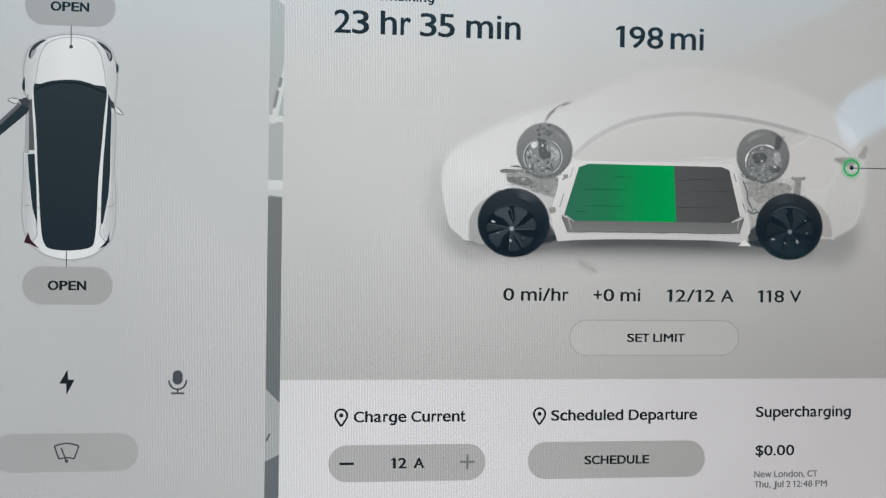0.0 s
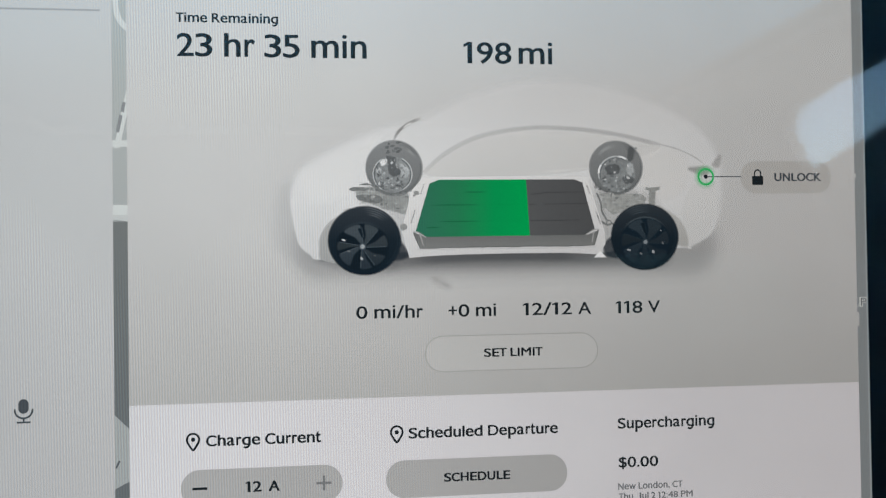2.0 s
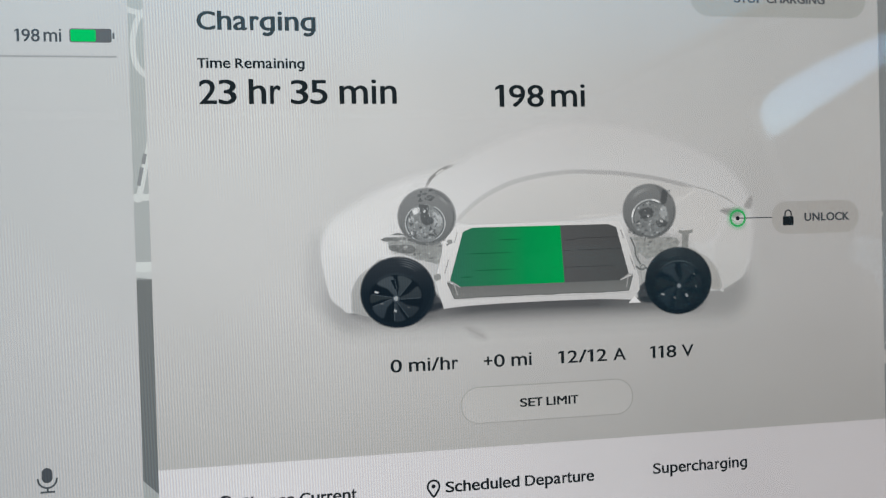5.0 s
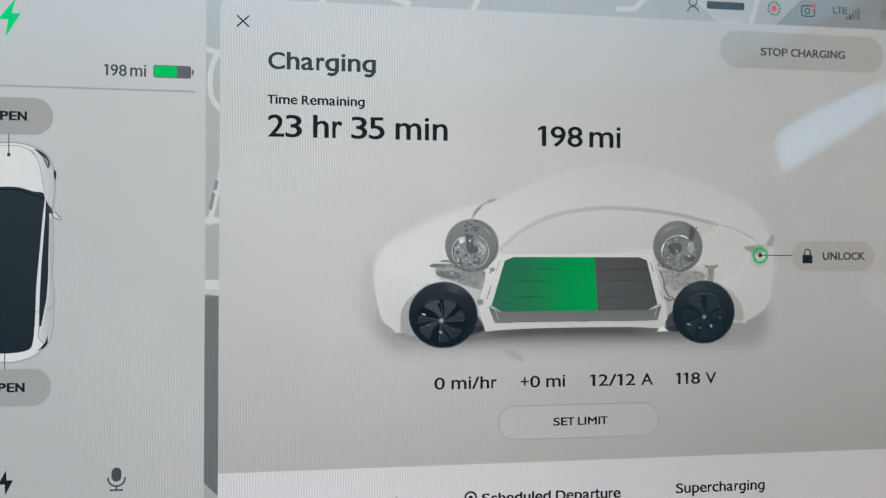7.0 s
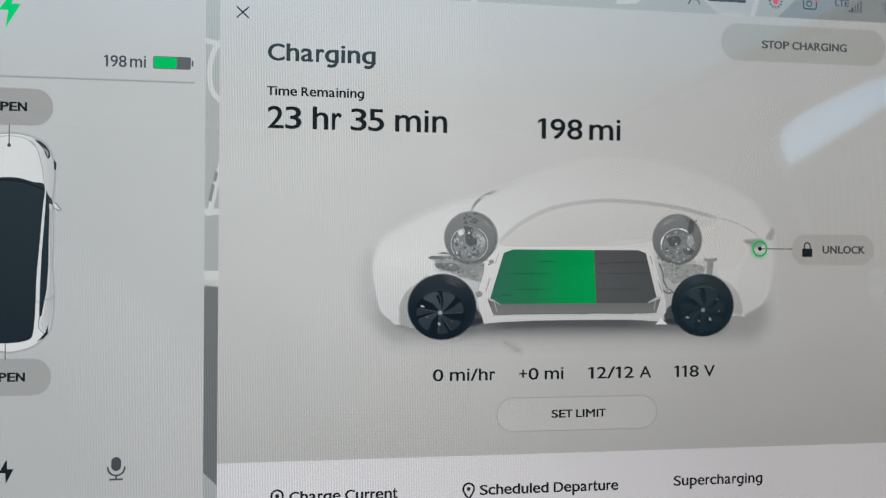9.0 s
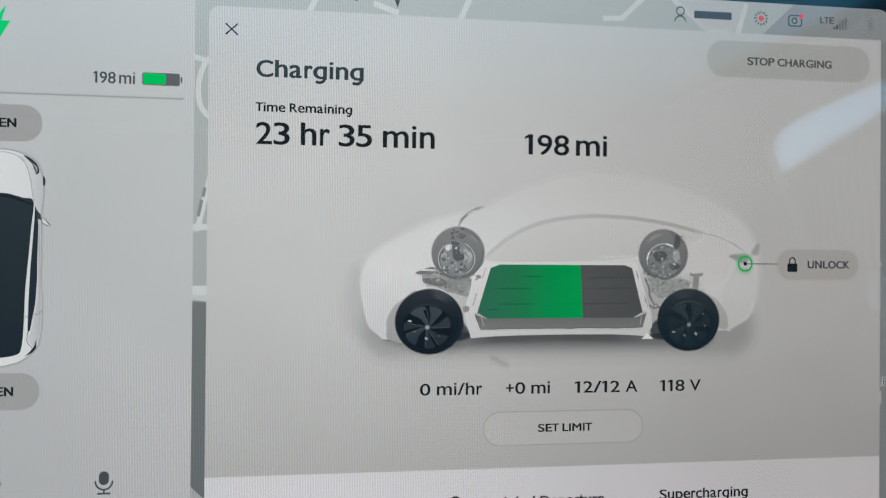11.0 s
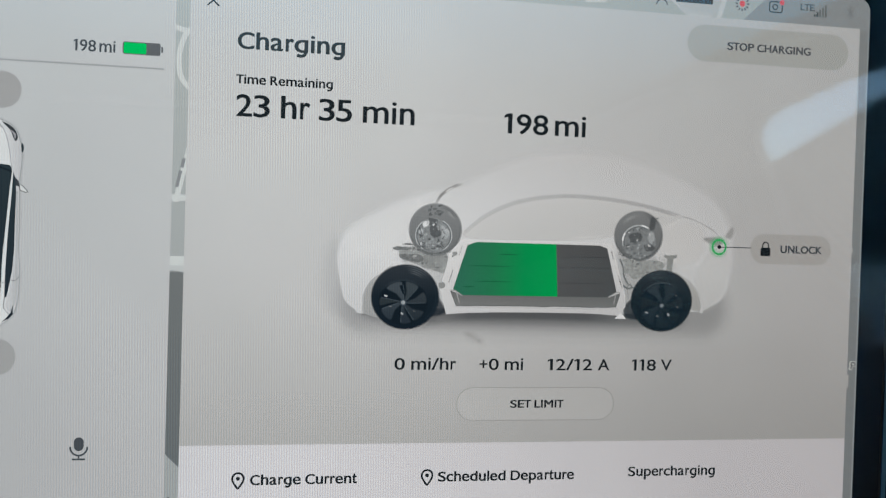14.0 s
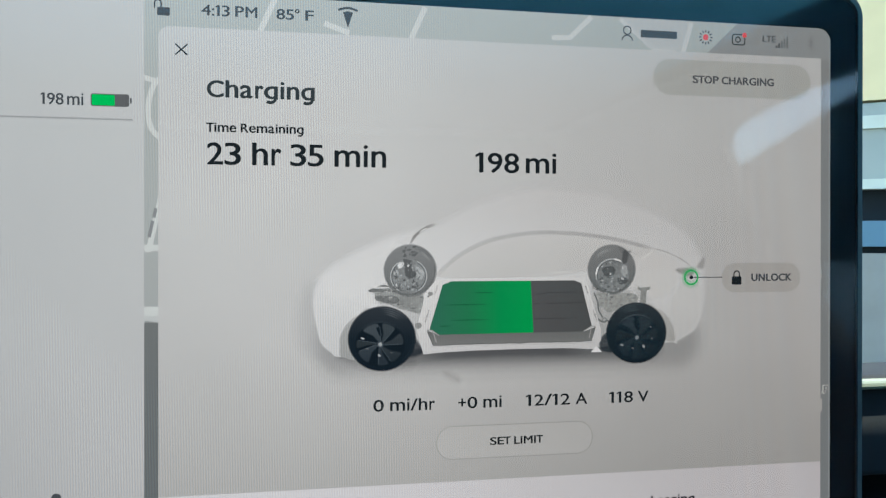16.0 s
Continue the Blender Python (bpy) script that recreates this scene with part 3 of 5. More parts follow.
line("bonnet_seam", [plan(smooth([(83, 77), (75, 87), (68, 105), (63, 134), (59, 157)])), plan(smooth([(160, 73), (169, 82), (177, 100), (183, 128), (187, 156)])), plan(smooth([(75, 87), (85, 77), (101, 70), (120, 67), (142, 68), (158, 74), (169, 84)]))], 0.2, lit("seam_soft", (158, 160, 161)), 9)
shape("car_tail", plan([(72, 401), (65, 406), (67, 418), (60, 428), (69, 443), (85, 452), (105, 457), (129, 459), (146, 456), (164, 451), (180, 441), (188, 427), (179, 415), (179, 403), (173, 398)]), CAR_WHITE, 8)
line("tail_seam", [plan(smooth([(65, 398), (67, 417), (59, 429)])), plan(smooth([(180, 395), (178, 414), (188, 427)]))], 0.2, CAR_LINE, 9)
line("roof_rail", [plan(smooth([(57, 162), (59, 205), (63, 255), (66, 315), (69, 366), (72, 406), (78, 430)])), plan(smooth([(188, 163), (186, 204), (182, 260), (178, 321), (176, 377), (174, 408), (169, 429)]))], 0.62, CAR_WHITE, 9)
shape("glass_roof", plan(smooth([(58, 157), (70, 151), (90, 145), (116, 142), (141, 143), (167, 150), (187, 156), (184, 199), (179, 261), (174, 322), (172, 383), (169, 421), (161, 438), (125, 444), (90, 441), (78, 428), (73, 396), (69, 335), (66, 285), (63, 225)], True, 4)), CAR_BLACK, 10)
line("windscreen_edge", [plan(smooth([(61, 162), (76, 154), (96, 149), (121, 147), (144, 149), (167, 156), (186, 163)]))], 0.4, lit("plan_deep", (26, 34, 41)), 11)
shape("headlight", [plan(smooth([(80, 73), (68, 76), (55, 86), (49, 99), (50, 106), (54, 107), (58, 93), (68, 82)], True)), plan(smooth([(168, 72), (181, 77), (192, 87), (197, 100), (193, 107), (189, 101), (184, 89), (176, 80)], True))], lit("lamp_dark", (58, 63, 67)), 9)
shape("headlight_lens", [plan(smooth([(52, 106), (56, 104), (63, 89), (55, 94)], True)), plan(smooth([(192, 104), (189, 95), (182, 85), (193, 94)], True))], lit("lamp_grey", (150, 150, 154)), 10)
shape("wheel_arch", [plan(smooth([(42, 140), (38, 153), (39, 162), (43, 163)], True)), plan(smooth([(204, 110), (208, 116), (207, 127), (204, 125)], True))], CAR_BLACK, 9)
shape("tail_light", plan([(51, 412), (56, 426), (60, 430), (71, 441), (64, 438), (54, 433), (44, 431)]), lit("lamp_maroon", (58, 32, 42)), 10)
shape("tail_light", plan([(195, 410), (195, 427), (188, 435), (174, 442), (182, 435), (191, 424)]), CAR_BLACK, 10)
shape("open_door", plan([(32, 186), (48, 189), (51, 195), (47, 203), (0, 244), (-12, 247), (-36, 263), (-36, 251), (-13, 230), (7, 210)]), CAR_BLACK, 8)
shape("door_edge", plan([(32, 186), (7, 210), (-13, 230), (-36, 250), (-36, 256), (-10, 236), (11, 215), (38, 189)]), lit("door_edge_grey", (96, 101, 104)), 9)
for outline in (MIR_L, MIR_R):
    shape("wing_mirror", plan(outline), CAR_WHITE, 9)
    line("mirror_edge", [plan(outline)], 0.26, lit("mirror_line", (96, 99, 101)), 10, closed=True)
shape("mirror_arm", [plan([(32, 180), (46, 175), (52, 183), (49, 193), (38, 189)]), plan([(194, 174), (200, 180), (202, 191), (195, 189)])], lit("arm_grey", (62, 68, 72)), 9)
line("rear_door_seam", [plan(smooth([(43, 364), (47, 366), (54, 365)])), plan(smooth([(190, 364), (198, 364), (205, 357)])), plan([(66, 369), (71, 370)]), plan([(174, 369), (180, 369)])], 0.22, CAR_LINE, 11)
line("pointer", [[(-60.1, 71.7), (-60.1, 66.3)], [(-60.7, 11.0), (-60.7, 6.7)]], 0.26, INK_SOFT, 12)
shape("pointer_dot", oval(-60.1, 66.0, 0.5, n=20), INK_SOFT, 12)

# charging card
CARD_TOP, SHEET_TOP = 112.6, -24.0
shape("card", [*arc(-0.4, CARD_TOP - 3.2, 3.2, 3.2, 180, 90, 8), (211.0, CARD_TOP), (211.0, SHEET_TOP - 0.1), (-3.6, SHEET_TOP - 0.1)], CARD, 3, "pale grey charging card")
shape("lower_sheet", [(-3.6, SHEET_TOP), (-3.6, B + 0.05), (211.0, B + 0.05), (211.0, SHEET_TOP)], SHEET, 3, "white lower sheet of the card")
shape("card_tab", [slab(210.8, 211.6, -7.1, -2.7, 0.4), slab(210.8, 211.5, 38.2, 39.6, 0.3)], CARD, 4)
shape("launcher_bar", [*arc(L + 4.5, B + 4.5, 4.45, 4.45, 180, 270, 8), *arc(R - 4.5, B + 4.5, 4.45, 4.45, 270, 360, 8), (R - 0.05, -61.8), (L + 0.05, -61.8)], lit("bar_black", (10, 20, 26)), 6, "black bar along the display's lower edge")
line("close_cross", [[(1.1, 104.4), (4.5, 107.6)], [(1.1, 107.6), (4.5, 104.4)]], 0.42, INK, 4)
words("Charging", 10.1, 41.0, 92.55, 4.8, INK_TITLE, 4, 0.036)
words("Time Remaining", 9.9, 37.8, 82.35, 2.55, INK, 4, 0.036)
words("23 hr 35 min", 10.1, 62.6, 72.8, 6.38, INK, 4, 0.021)
words("198~mi", 90.6, 116.9, 71.9, 6.1, INK, 4, 0.022)
shape("stop_button", slab(150.0, 207.0, 98.3, 110.0, 5.8), lit("stop_grey", (177, 180, 177)), 4)
words("STOP CHARGING", 163.9, 193.2, 102.55, 2.4, lit("ink_dim", (86, 90, 94)), 5, 0.055)
words("0 mi/hr", 58.9, 77.8, -1.5, 3.5, INK, 4, 0.021)
words("+0 mi", 85.3, 99.1, -1.5, 3.5, INK, 4, 0.021)
words("12/12 A", 107.0, 127.4, -1.5, 3.5, INK, 4, 0.021)
words("118 V", 134.9, 148.4, -1.5, 3.5, INK, 4, 0.021)
line("limit_button", [slab(78.4, 129.2, -17.2, -7.0, 5.0)], 0.32, lit("outline_grey", (158, 158, 156)), 5, closed=True)
shape("limit_button_face", slab(78.6, 129.0, -17.0, -7.2, 4.8), lit("limit_face", (181, 181, 179)), 4)
words("SET LIMIT", 95.5, 112.6, -13.25, 2.35, INK, 5, 0.045)
shape("unlock_button", slab(174.3, 203.3, 33.6, 43.4, 4.8), lit("unlock_face", (177, 176, 173)), 4)
words("UNLOCK", 185.2, 199.9, 37.4, 2.35, INK_SOFT, 5, 0.055)
shape("padlock_icon", slab(178.0, 181.5, 36.2, 38.9, 0.35), INK, 5)
line("padlock_icon", [[(178.75, 38.8), *arc(179.75, 39.6, 1.0, 1.15, 180, 0, 12), (180.75, 38.8)]], 0.4, INK, 5)

# lower sheet
def pin(x, z):
    body_line = [*arc(x, z, 1.65, 1.65, -20, 200, 20), *smooth([(x - 1.45, z - 0.9), (x - 0.7, z - 2.1), (x, z - 2.9), (x + 0.7, z - 2.1), (x + 1.45, z - 0.9)])]
    line("pin_icon", [body_line], 0.58, INK, 4, closed=True)
    shape("pin_icon", oval(x, z, 0.6, n=16), INK, 4)


pin(13.4, -34.0)
pin(69.9, -34.0)
words("Charge Current", 17.0, 48.4, -35.95, 2.95, INK, 4, 0.038)
words("Scheduled Departure", 73.4, 116.8, -35.95, 2.95, INK, 4, 0.038)
words("Supercharging", 135.0, 164.6, -35.4, 3.0, INK, 4, 0.032)
words("$0.00", 135.1, 147.0, -46.8, 3.0, INK, 4, 0.03)
words("New London, CT", 134.8, 154.4, -53.3, 1.85, INK_GREY, 4, 0.03)
words("Thu, Jul 2 12:48 PM", 134.9, 157.5, -56.3, 1.85, INK_GREY, 4, 0.03)
shape("current_button", slab(10.0, 54.4, -52.8, -42.4, 5.1), BUTTON, 4)
line("minus_icon", [[(13.1, -47.6), (17.1, -47.6)]], 0.72, INK, 5)
words("12~ A", 27.5, 36.8, -49.05, 2.85, INK, 5, 0.044)
line("plus_icon", [[(47.1, -47.5), (51.3, -47.5)], [(49.2, -49.6), (49.2, -45.4)]], 0.68, lit("plus_grey", (112, 114, 115)), 5)
shape("schedule_button", slab(66.7, 119.5, -52.8, -42.1, 5.2), BUTTON, 4)
words("SCHEDULE", 83.4, 102.5, -48.65, 2.4, INK, 5, 0.055)

# status bar over the map
shape("unlocked_icon", slab(-3.9, -0.4, 115.6, 118.0, 0.3), INK_SOFT, 4)
line("unlocked_icon", [[(-4.6, 117.6), *arc(-3.7, 119.2, 0.9, 0.9, 180, 0, 10), (-2.8, 118.0)]], 0.42, INK_SOFT, 4)
words("4:13 PM", 8.5, 24.3, 116.3, 3.1, INK_SOFT, 4, 0.03)
words("85\u00b0 F", 30.0, 40.8, 116.3, 3.0, INK_SOFT, 4, 0.034)
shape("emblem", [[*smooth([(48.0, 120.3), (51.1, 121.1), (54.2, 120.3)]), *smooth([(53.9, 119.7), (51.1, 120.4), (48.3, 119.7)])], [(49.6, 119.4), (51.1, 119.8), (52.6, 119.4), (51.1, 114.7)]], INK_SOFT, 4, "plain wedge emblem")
line("profile_icon", [oval(140.95, 118.6, 1.3, n=20)], 0.4, INK_SOFT, 4, closed=True)
line("profile_icon", [arc(140.95, 115.3, 1.8, 1.7, 0, 180, 14)], 0.4, INK_SOFT, 4)
shape("profile_name_bar", slab(145.6, 158.3, 116.6, 119.0, 0.3), INK_SOFT, 4)
shape("sentry_icon", oval(168.5, 117.7, 1.0, n=20), RED, 4)
line("sentry_icon", [[(168.5 + 1.6 * math.cos(a * math.tau / 12), 117.7 + 1.6 * math.sin(a * math.tau / 12)), (168.5 + 2.4 * math.cos(a * math.tau / 12), 117.7 + 2.4 * math.sin(a * math.tau / 12))] for a in range(12)], 0.42, INK_SOFT, 4)
line("dashcam_icon", [slab(178.1, 182.6, 115.8, 119.2, 0.8)], 0.42, INK_SOFT, 4, closed=True)
line("dashcam_icon", [oval(180.1, 117.5, 0.85, n=20)], 0.42, INK_SOFT, 4, closed=True)
shape("dashcam_dot", oval(182.5, 119.1, 0.85, n=20), RED, 5)
words("LTE", 189.2, 194.1, 117.2, 2.1, lit("network_grey", (92, 97, 101)), 4, 0.05)
for k in range(5):
    shape("signal_bar", slab(193.9 + k, 194.6 + k, 115.4, 116.2 + 0.8 * k), lit("signal_on", (84, 90, 94)) if k < 2 else lit("signal_dim", (114, 120, 122)), 4)
line("wireless_icon", [[(206.0, 116.4), (208.4, 118.8), (207.2, 119.9), (207.2, 115.3), (208.4, 116.4), (206.0, 118.8)]], 0.35, lit("wireless_dim", (124, 129, 131)), 4)

# side view of the car on the card
SHELL_WHITE = lit("drawn_shell", (202, 203, 203), [(211, 212, 212), (208, 209, 209), (201, 201, 200)], "Z", 1.016, 1.067, feathered=True, opacity=0.86)
blur("ground_shadow", slab(42, 166, 10.0, 27, 8), 8.0, lit("drawn_shadow", (134, 135, 135), feathered=True, opacity=0.66), 5)
blur("ground_shadow", slab(55, 152, 12.6, 20, 3.6), 4.4, lit("drawn_deep_shadow", (78, 80, 82), feathered=True, opacity=0.72), 6)
blur("ground_shadow", smooth([(48, 16.6), (53, 13.0), (64, 11.2), (72, 13.2), (66, 17.0)], True), 3.4, lit("drawn_front_shadow", (96, 98, 100), feathered=True, opacity=0.5), 6)
blur("ground_shadow", smooth([(38, 18), (37, 28), (40, 37), (48, 34), (52, 20), (48, 13)], True), 6.0, lit("drawn_nose_shadow", (158, 160, 161), feathered=True, opacity=0.4), 4)
blur("smudge", smooth([(80.4, 10.2), (82.6, 10.0), (85.4, 8.2), (85.8, 6.8), (83.8, 7.0), (81.4, 8.4)], True), 2.6, lit("drawn_smudge", (152, 152, 150), feathered=True, opacity=0.42), 6)
BODY = smooth([(49.3, 15.4), (46.0, 16.8), (43.3, 19.2), (42.2, 22.3), (41.2, 27.4), (40.6, 32.6), (41.6, 37.6), (45.5, 42.3), (56.4, 48.7), (66.7, 52.6), (77.3, 55.2), (84, 58.6), (92, 62.3), (103, 65.6), (115, 67.3), (131, 65.6), (147.4, 60.8), (160.7, 53.9), (167, 45.4), (168.2, 37), (167.5, 29.0), (166.6, 24.8), (164.6, 21.4), (161.4, 19.4), (157.8, 17.6), (157.2, 17.5), (140, 17.5), (129.3, 16.4), (105, 17.2), (82, 17.2), (66, 17.2)], True, 5)
blur("drawn_body", BODY, lambda x, z: 0.6 + 2.6 * min(1, max(0, (z - (28 if x < 100 else 19)) / 14)), SHELL_WHITE, 7, "white translucent car body drawn in side view")
blur("bonnet_tone", smooth([(44, 40), (56, 46.5), (66, 50.4), (62, 44), (58, 36), (50, 32), (44.5, 33)], True), 4.0, lit("drawn_bonnet", (216, 216, 215), feathered=True, opacity=0.4), 8)
blur("drawn_cabin", smooth([(79.5, 39.4), (85.5, 45.6), (95.7, 50.4), (109.6, 52.6), (125.5, 52.2), (139.3, 49.8), (149, 47.3), (127.2, 41.0), (106.7, 39.2)], True, 5), 1.2, lit("drawn_cabin_grey", (192, 192, 190), (203, 203, 201), "Z", 1.038, 1.053, feathered=True, opacity=0.8), 8)
ROOF = smooth([(77.4, 38.8), (85, 45.7), (95.7, 50.8), (109.6, 53.1), (121, 53.0), (129.2, 52.3), (137.6, 51.0), (145.5, 49.2), (150.0, 48.1)], n=8)
streak("window_line", ROOF, 0.85, lit("drawn_line", (168, 169, 168), [(160, 161, 160), (146, 147, 146), (140, 140, 139)], "X", 0.078, 0.150, feathered=True, opacity=0.55), 9)
streak("window_line", smooth([(147.5, 48.8), (150.0, 48.2), (154.6, 47.0), (160.3, 44.4), (163.4, 42.0)], n=8), 0.32, lit("drawn_thin_line", (150, 150, 148), feathered=True, opacity=0.6), 9)
streak("pillar_glint", smooth([(143.6, 43.6), (147, 45.4), (149.4, 47.0), (151, 48.0)], n=8), 0.5, lit("drawn_pillar_glint", (216, 216, 213), feathered=True, opacity=0.7), 10)
streak("belt_line", smooth([(112, 40.3), (119, 40.6), (127.4, 41.2)], n=8), 0.4, lit("drawn_belt", (216, 216, 214), feathered=True, opacity=0.6), 9)
streak("belt_line", smooth([(143, 38.9), (149, 38.5), (155, 39.0), (158.6, 39.8)], n=8), 0.5, lit("drawn_belt_rear", (210, 210, 207), feathered=True, opacity=0.6), 9)
blur("motor_shade", smooth([(129, 37), (138, 35.5), (146, 34), (148, 29), (140, 24), (131.5, 20)], True), 4, lit("drawn_motor_shade", (136, 137, 136), feathered=True, opacity=0.5), 9)
blur("motor_shade", smooth([(60, 35), (68, 36), (75.5, 33), (74, 22), (69, 19), (62, 28)], True), 3.5, lit("drawn_front_shade", (150, 152, 152), feathered=True, opacity=0.42), 9)
blur("door_glint", smooth([(140, 44), (150, 47.2), (158, 43.4), (156, 34), (146, 32), (142, 38)], True), 3, lit("drawn_panel", (206, 205, 202), feathered=True, opacity=0.55), 9)
blur("drawn_bumper", smooth([(157.6, 18.6), (163.2, 21), (166.6, 29), (166, 37), (160, 37), (156, 30)], True), 2.5, lit("drawn_bumper_grey", (200, 200, 197), feathered=True, opacity=0.4), 9)
blur("wheel_arch", smooth([(49.3, 15.4), (48.7, 18.7), (48.8, 21.4), (50.6, 25.0), (53.7, 27.6), (57.6, 29.9), (60, 24), (56, 15)], True), 0.5, lit("drawn_arch", (150, 152, 151), (166, 167, 166), "Z", 1.012, 1.03, feathered=True), 10)
blur("wheel_arch", smooth([(148, 29.8), (151.4, 28.6), (154.4, 26.4), (156.8, 23.0), (157.4, 18.2), (154, 18.4), (150, 20)], True), 0.7, lit("drawn_arch_soft", (168, 168, 165), (180, 180, 177), "Z", 1.018, 1.03, feathered=True), 10)
GAP = lit("drawn_gap", (38, 46, 53), feathered=True, opacity=0.92)
blur("wheel_gap", smooth([(69.8, 22.5), (72.4, 19.8), (74.2, 16.6), (73.0, 15.4), (69.6, 14.8), (67, 16)], True, 3), 1.0, GAP, 10)
blur("wheel_gap", smooth([(134.6, 21.2), (132.3, 19.9), (131.4, 17.6), (132.2, 15.6), (134.4, 14.8), (137, 15.2), (137, 19)], True, 3), 0.8, GAP, 10)
# motors and links seen through the body
METAL = lit("drawn_metal", (142, 145, 144), speckle=0.24)
METAL_DARK = lit("drawn_metal_dark", (112, 115, 115), speckle=0.2)
FIN, FIN_DARK, FIN_PALE = (lit("drawn_fin_" + k, c, speckle=0.18, feathered=True, opacity=0.75) for k, c in (("mid", (146, 149, 148)), ("dark", (112, 115, 115)), ("pale", (180, 182, 181))))
rough = random.Random(4)


def ragged(points, amount=0.35):
    return [(x + rough.uniform(-amount, amount), z + rough.uniform(-amount, amount)) for x, z in smooth(points, True, 4)]


def rubble(name, inside, count, tones, layer, size=0.5):
    """Many small uneven pieces of machinery within an outline."""
    xs, zs = [p[0] for p in inside], [p[1] for p in inside]
    made = 0
    while made < count:
        x, z = rough.uniform(min(xs), max(xs)), rough.uniform(min(zs), max(zs))
        odd = False
        for (ax, az), (cx, cz) in zip(inside, inside[1:] + inside[:1]):
            if (az > z) != (cz > z) and x < ax + (z - az) / (cz - az) * (cx - ax):
                odd = not odd
        if odd:
            w, h = rough.uniform(0.3, 1.0) * size, rough.uniform(0.2, 0.6) * size
            blur(name, [(x - w, z - h * 0.7), (x + w * 0.3, z - h), (x + w, z + h * 0.3), (x + w * 0.2, z + h), (x - w * 0.8, z + h * 0.6)], 0.22, tones[made % len(tones)], layer)
            made += 1


FRONT_MOTOR = [(59.2, 35.0), (61.0, 36.0), (64, 35.8), (66.5, 34.2), (70, 34.0), (73.9, 34.0), (73.9, 28.5), (70.3, 28.9), (67.2, 29.7), (64.1, 31.0), (61, 31.5), (59.7, 32.5)]
REAR_MOTOR = [(130.6, 34.2), (137, 33.6), (143.2, 33.5), (144.6, 31.6), (141.4, 29.5), (136.2, 28.0), (134.2, 27.5), (132.8, 29.1), (131.1, 29.8), (131.2, 31.8)]
shape("front_motor", ragged(FRONT_MOTOR, 0.22), METAL, 10)
shape("front_motor", ragged([(59.6, 33.8), (66, 33.6), (66.4, 31.4), (62.5, 31.7), (60, 32.4)], 0.2), METAL_DARK, 11)
shape("front_motor", ragged([(67.2, 33.6), (73.4, 33.4), (73.6, 29.2), (70.4, 29.4), (67.6, 30.4)], 0.15), lit("drawn_motor_plate", (128, 131, 130), (146, 149, 148), "X", 0.067, 0.074, speckle=0.15), 11)
shape("steering_link", ragged([(57.2, 35.6), (58.8, 36.0), (61.6, 35.8), (61.6, 35.0), (58.0, 34.9)], 0.12), METAL_DARK, 12)
rubble("motor_fin", FRONT_MOTOR, 26, [FIN_DARK, FIN, FIN_PALE, FIN_DARK], 12, 0.7)
shape("rear_motor", ragged(REAR_MOTOR, 0.22), lit("drawn_rear_metal", (152, 154, 152), speckle=0.2), 10)
rubble("motor_fin", REAR_MOTOR, 22, [FIN, FIN_DARK, FIN_PALE, FIN], 12, 0.7)
shape("rear_damper", [(144.7, 35.9), (145.4, 35.5), (147.8, 35.6), (149.0, 35.9), (148.9, 34.9), (147.7, 34.5), (147.3, 29.8), (145.4, 29.8), (145.6, 34.5), (144.5, 34.9)], lit("drawn_damper", (144, 146, 144), speckle=0.12), 11)
line("rear_link", [smooth([(129.6, 34.0), (130.8, 31.2), (131.2, 28.4), (132.6, 26.0)]), smooth([(131, 25.6), (132.6, 24.6), (134.2, 25.0), (134.8, 24.0)])], 0.5, METAL_DARK, 13)
line("rear_link", [oval(133.2, 25.2, 0.7, n=12)], 0.3, METAL_DARK, 13, closed=True)
shape("front_link", [ragged([(71.6, 25.0), (73.0, 25.4), (73.7, 24.6), (73.2, 23.7), (72.0, 23.6)], 0.1), ragged([(75.6, 34.6), (77, 34.8), (77.1, 33.8), (76, 33.6)], 0.1)], lit("drawn_joint", (138, 140, 139)), 15)
STRUT = smooth([(69.9, 49.0), (71.3, 51.6), (73.0, 53.2), (74.8, 54.4), (76.6, 55.2), (78.2, 55.6)], n=6)
streak("bonnet_strut", STRUT, 0.55, lit("drawn_strut", (112, 112, 111), (140, 140, 138), "X", 0.070, 0.078, feathered=True, opacity=0.95), 9)
line("bonnet_strut", [smooth([(73.0, 53.0), (74.0, 53.8), (75.2, 54.4)])], 0.28, lit("drawn_strut_pale", (214, 214, 213)), 10)
for k in range(3):
    line("motor_hose", [smooth([(60.2 + k * 0.6, 36.6), (62.6 + k * 0.8, 36.9 - k * 0.3), (65.5 + k * 0.6, 35.2 - k * 0.5)])], 0.22, METAL_DARK, 13)

# far wheels, seen through the body
FAR = {k: lit("drawn_far_" + k, c, speckle=s) for k, c, s in (("dark", (70, 74, 76), 0.2), ("deep", (90, 94, 96), 0.2), ("mid", (120, 124, 125), 0.2), ("pale", (172, 176, 177), 0.14), ("bright", (222, 224, 224), 0.05))}
FAR_SOFT = {k: lit("drawn_far_soft_" + k, c, speckle=0.16, feathered=True, opacity=0.72) for k, c in (("dark", (70, 74, 76)), ("deep", (92, 96, 98)), ("mid", (124, 128, 129)), ("pale", (176, 180, 181)), ("bright", (224, 226, 226)))}
FAR_TYRE = lit("drawn_far_tyre", (100, 104, 105), [(112, 115, 116), (122, 125, 126)], "Z", 1.034, 1.049, feathered=True, opacity=0.95)
FAR_RIM = lit("drawn_far_rim", (128, 132, 133), speckle=0.22)
FAR_TREAD = lit("drawn_far_tread", (94, 97, 98))
FAR_GLINT = lit("drawn_far_glint", (158, 161, 161), feathered=True, opacity=0.6)


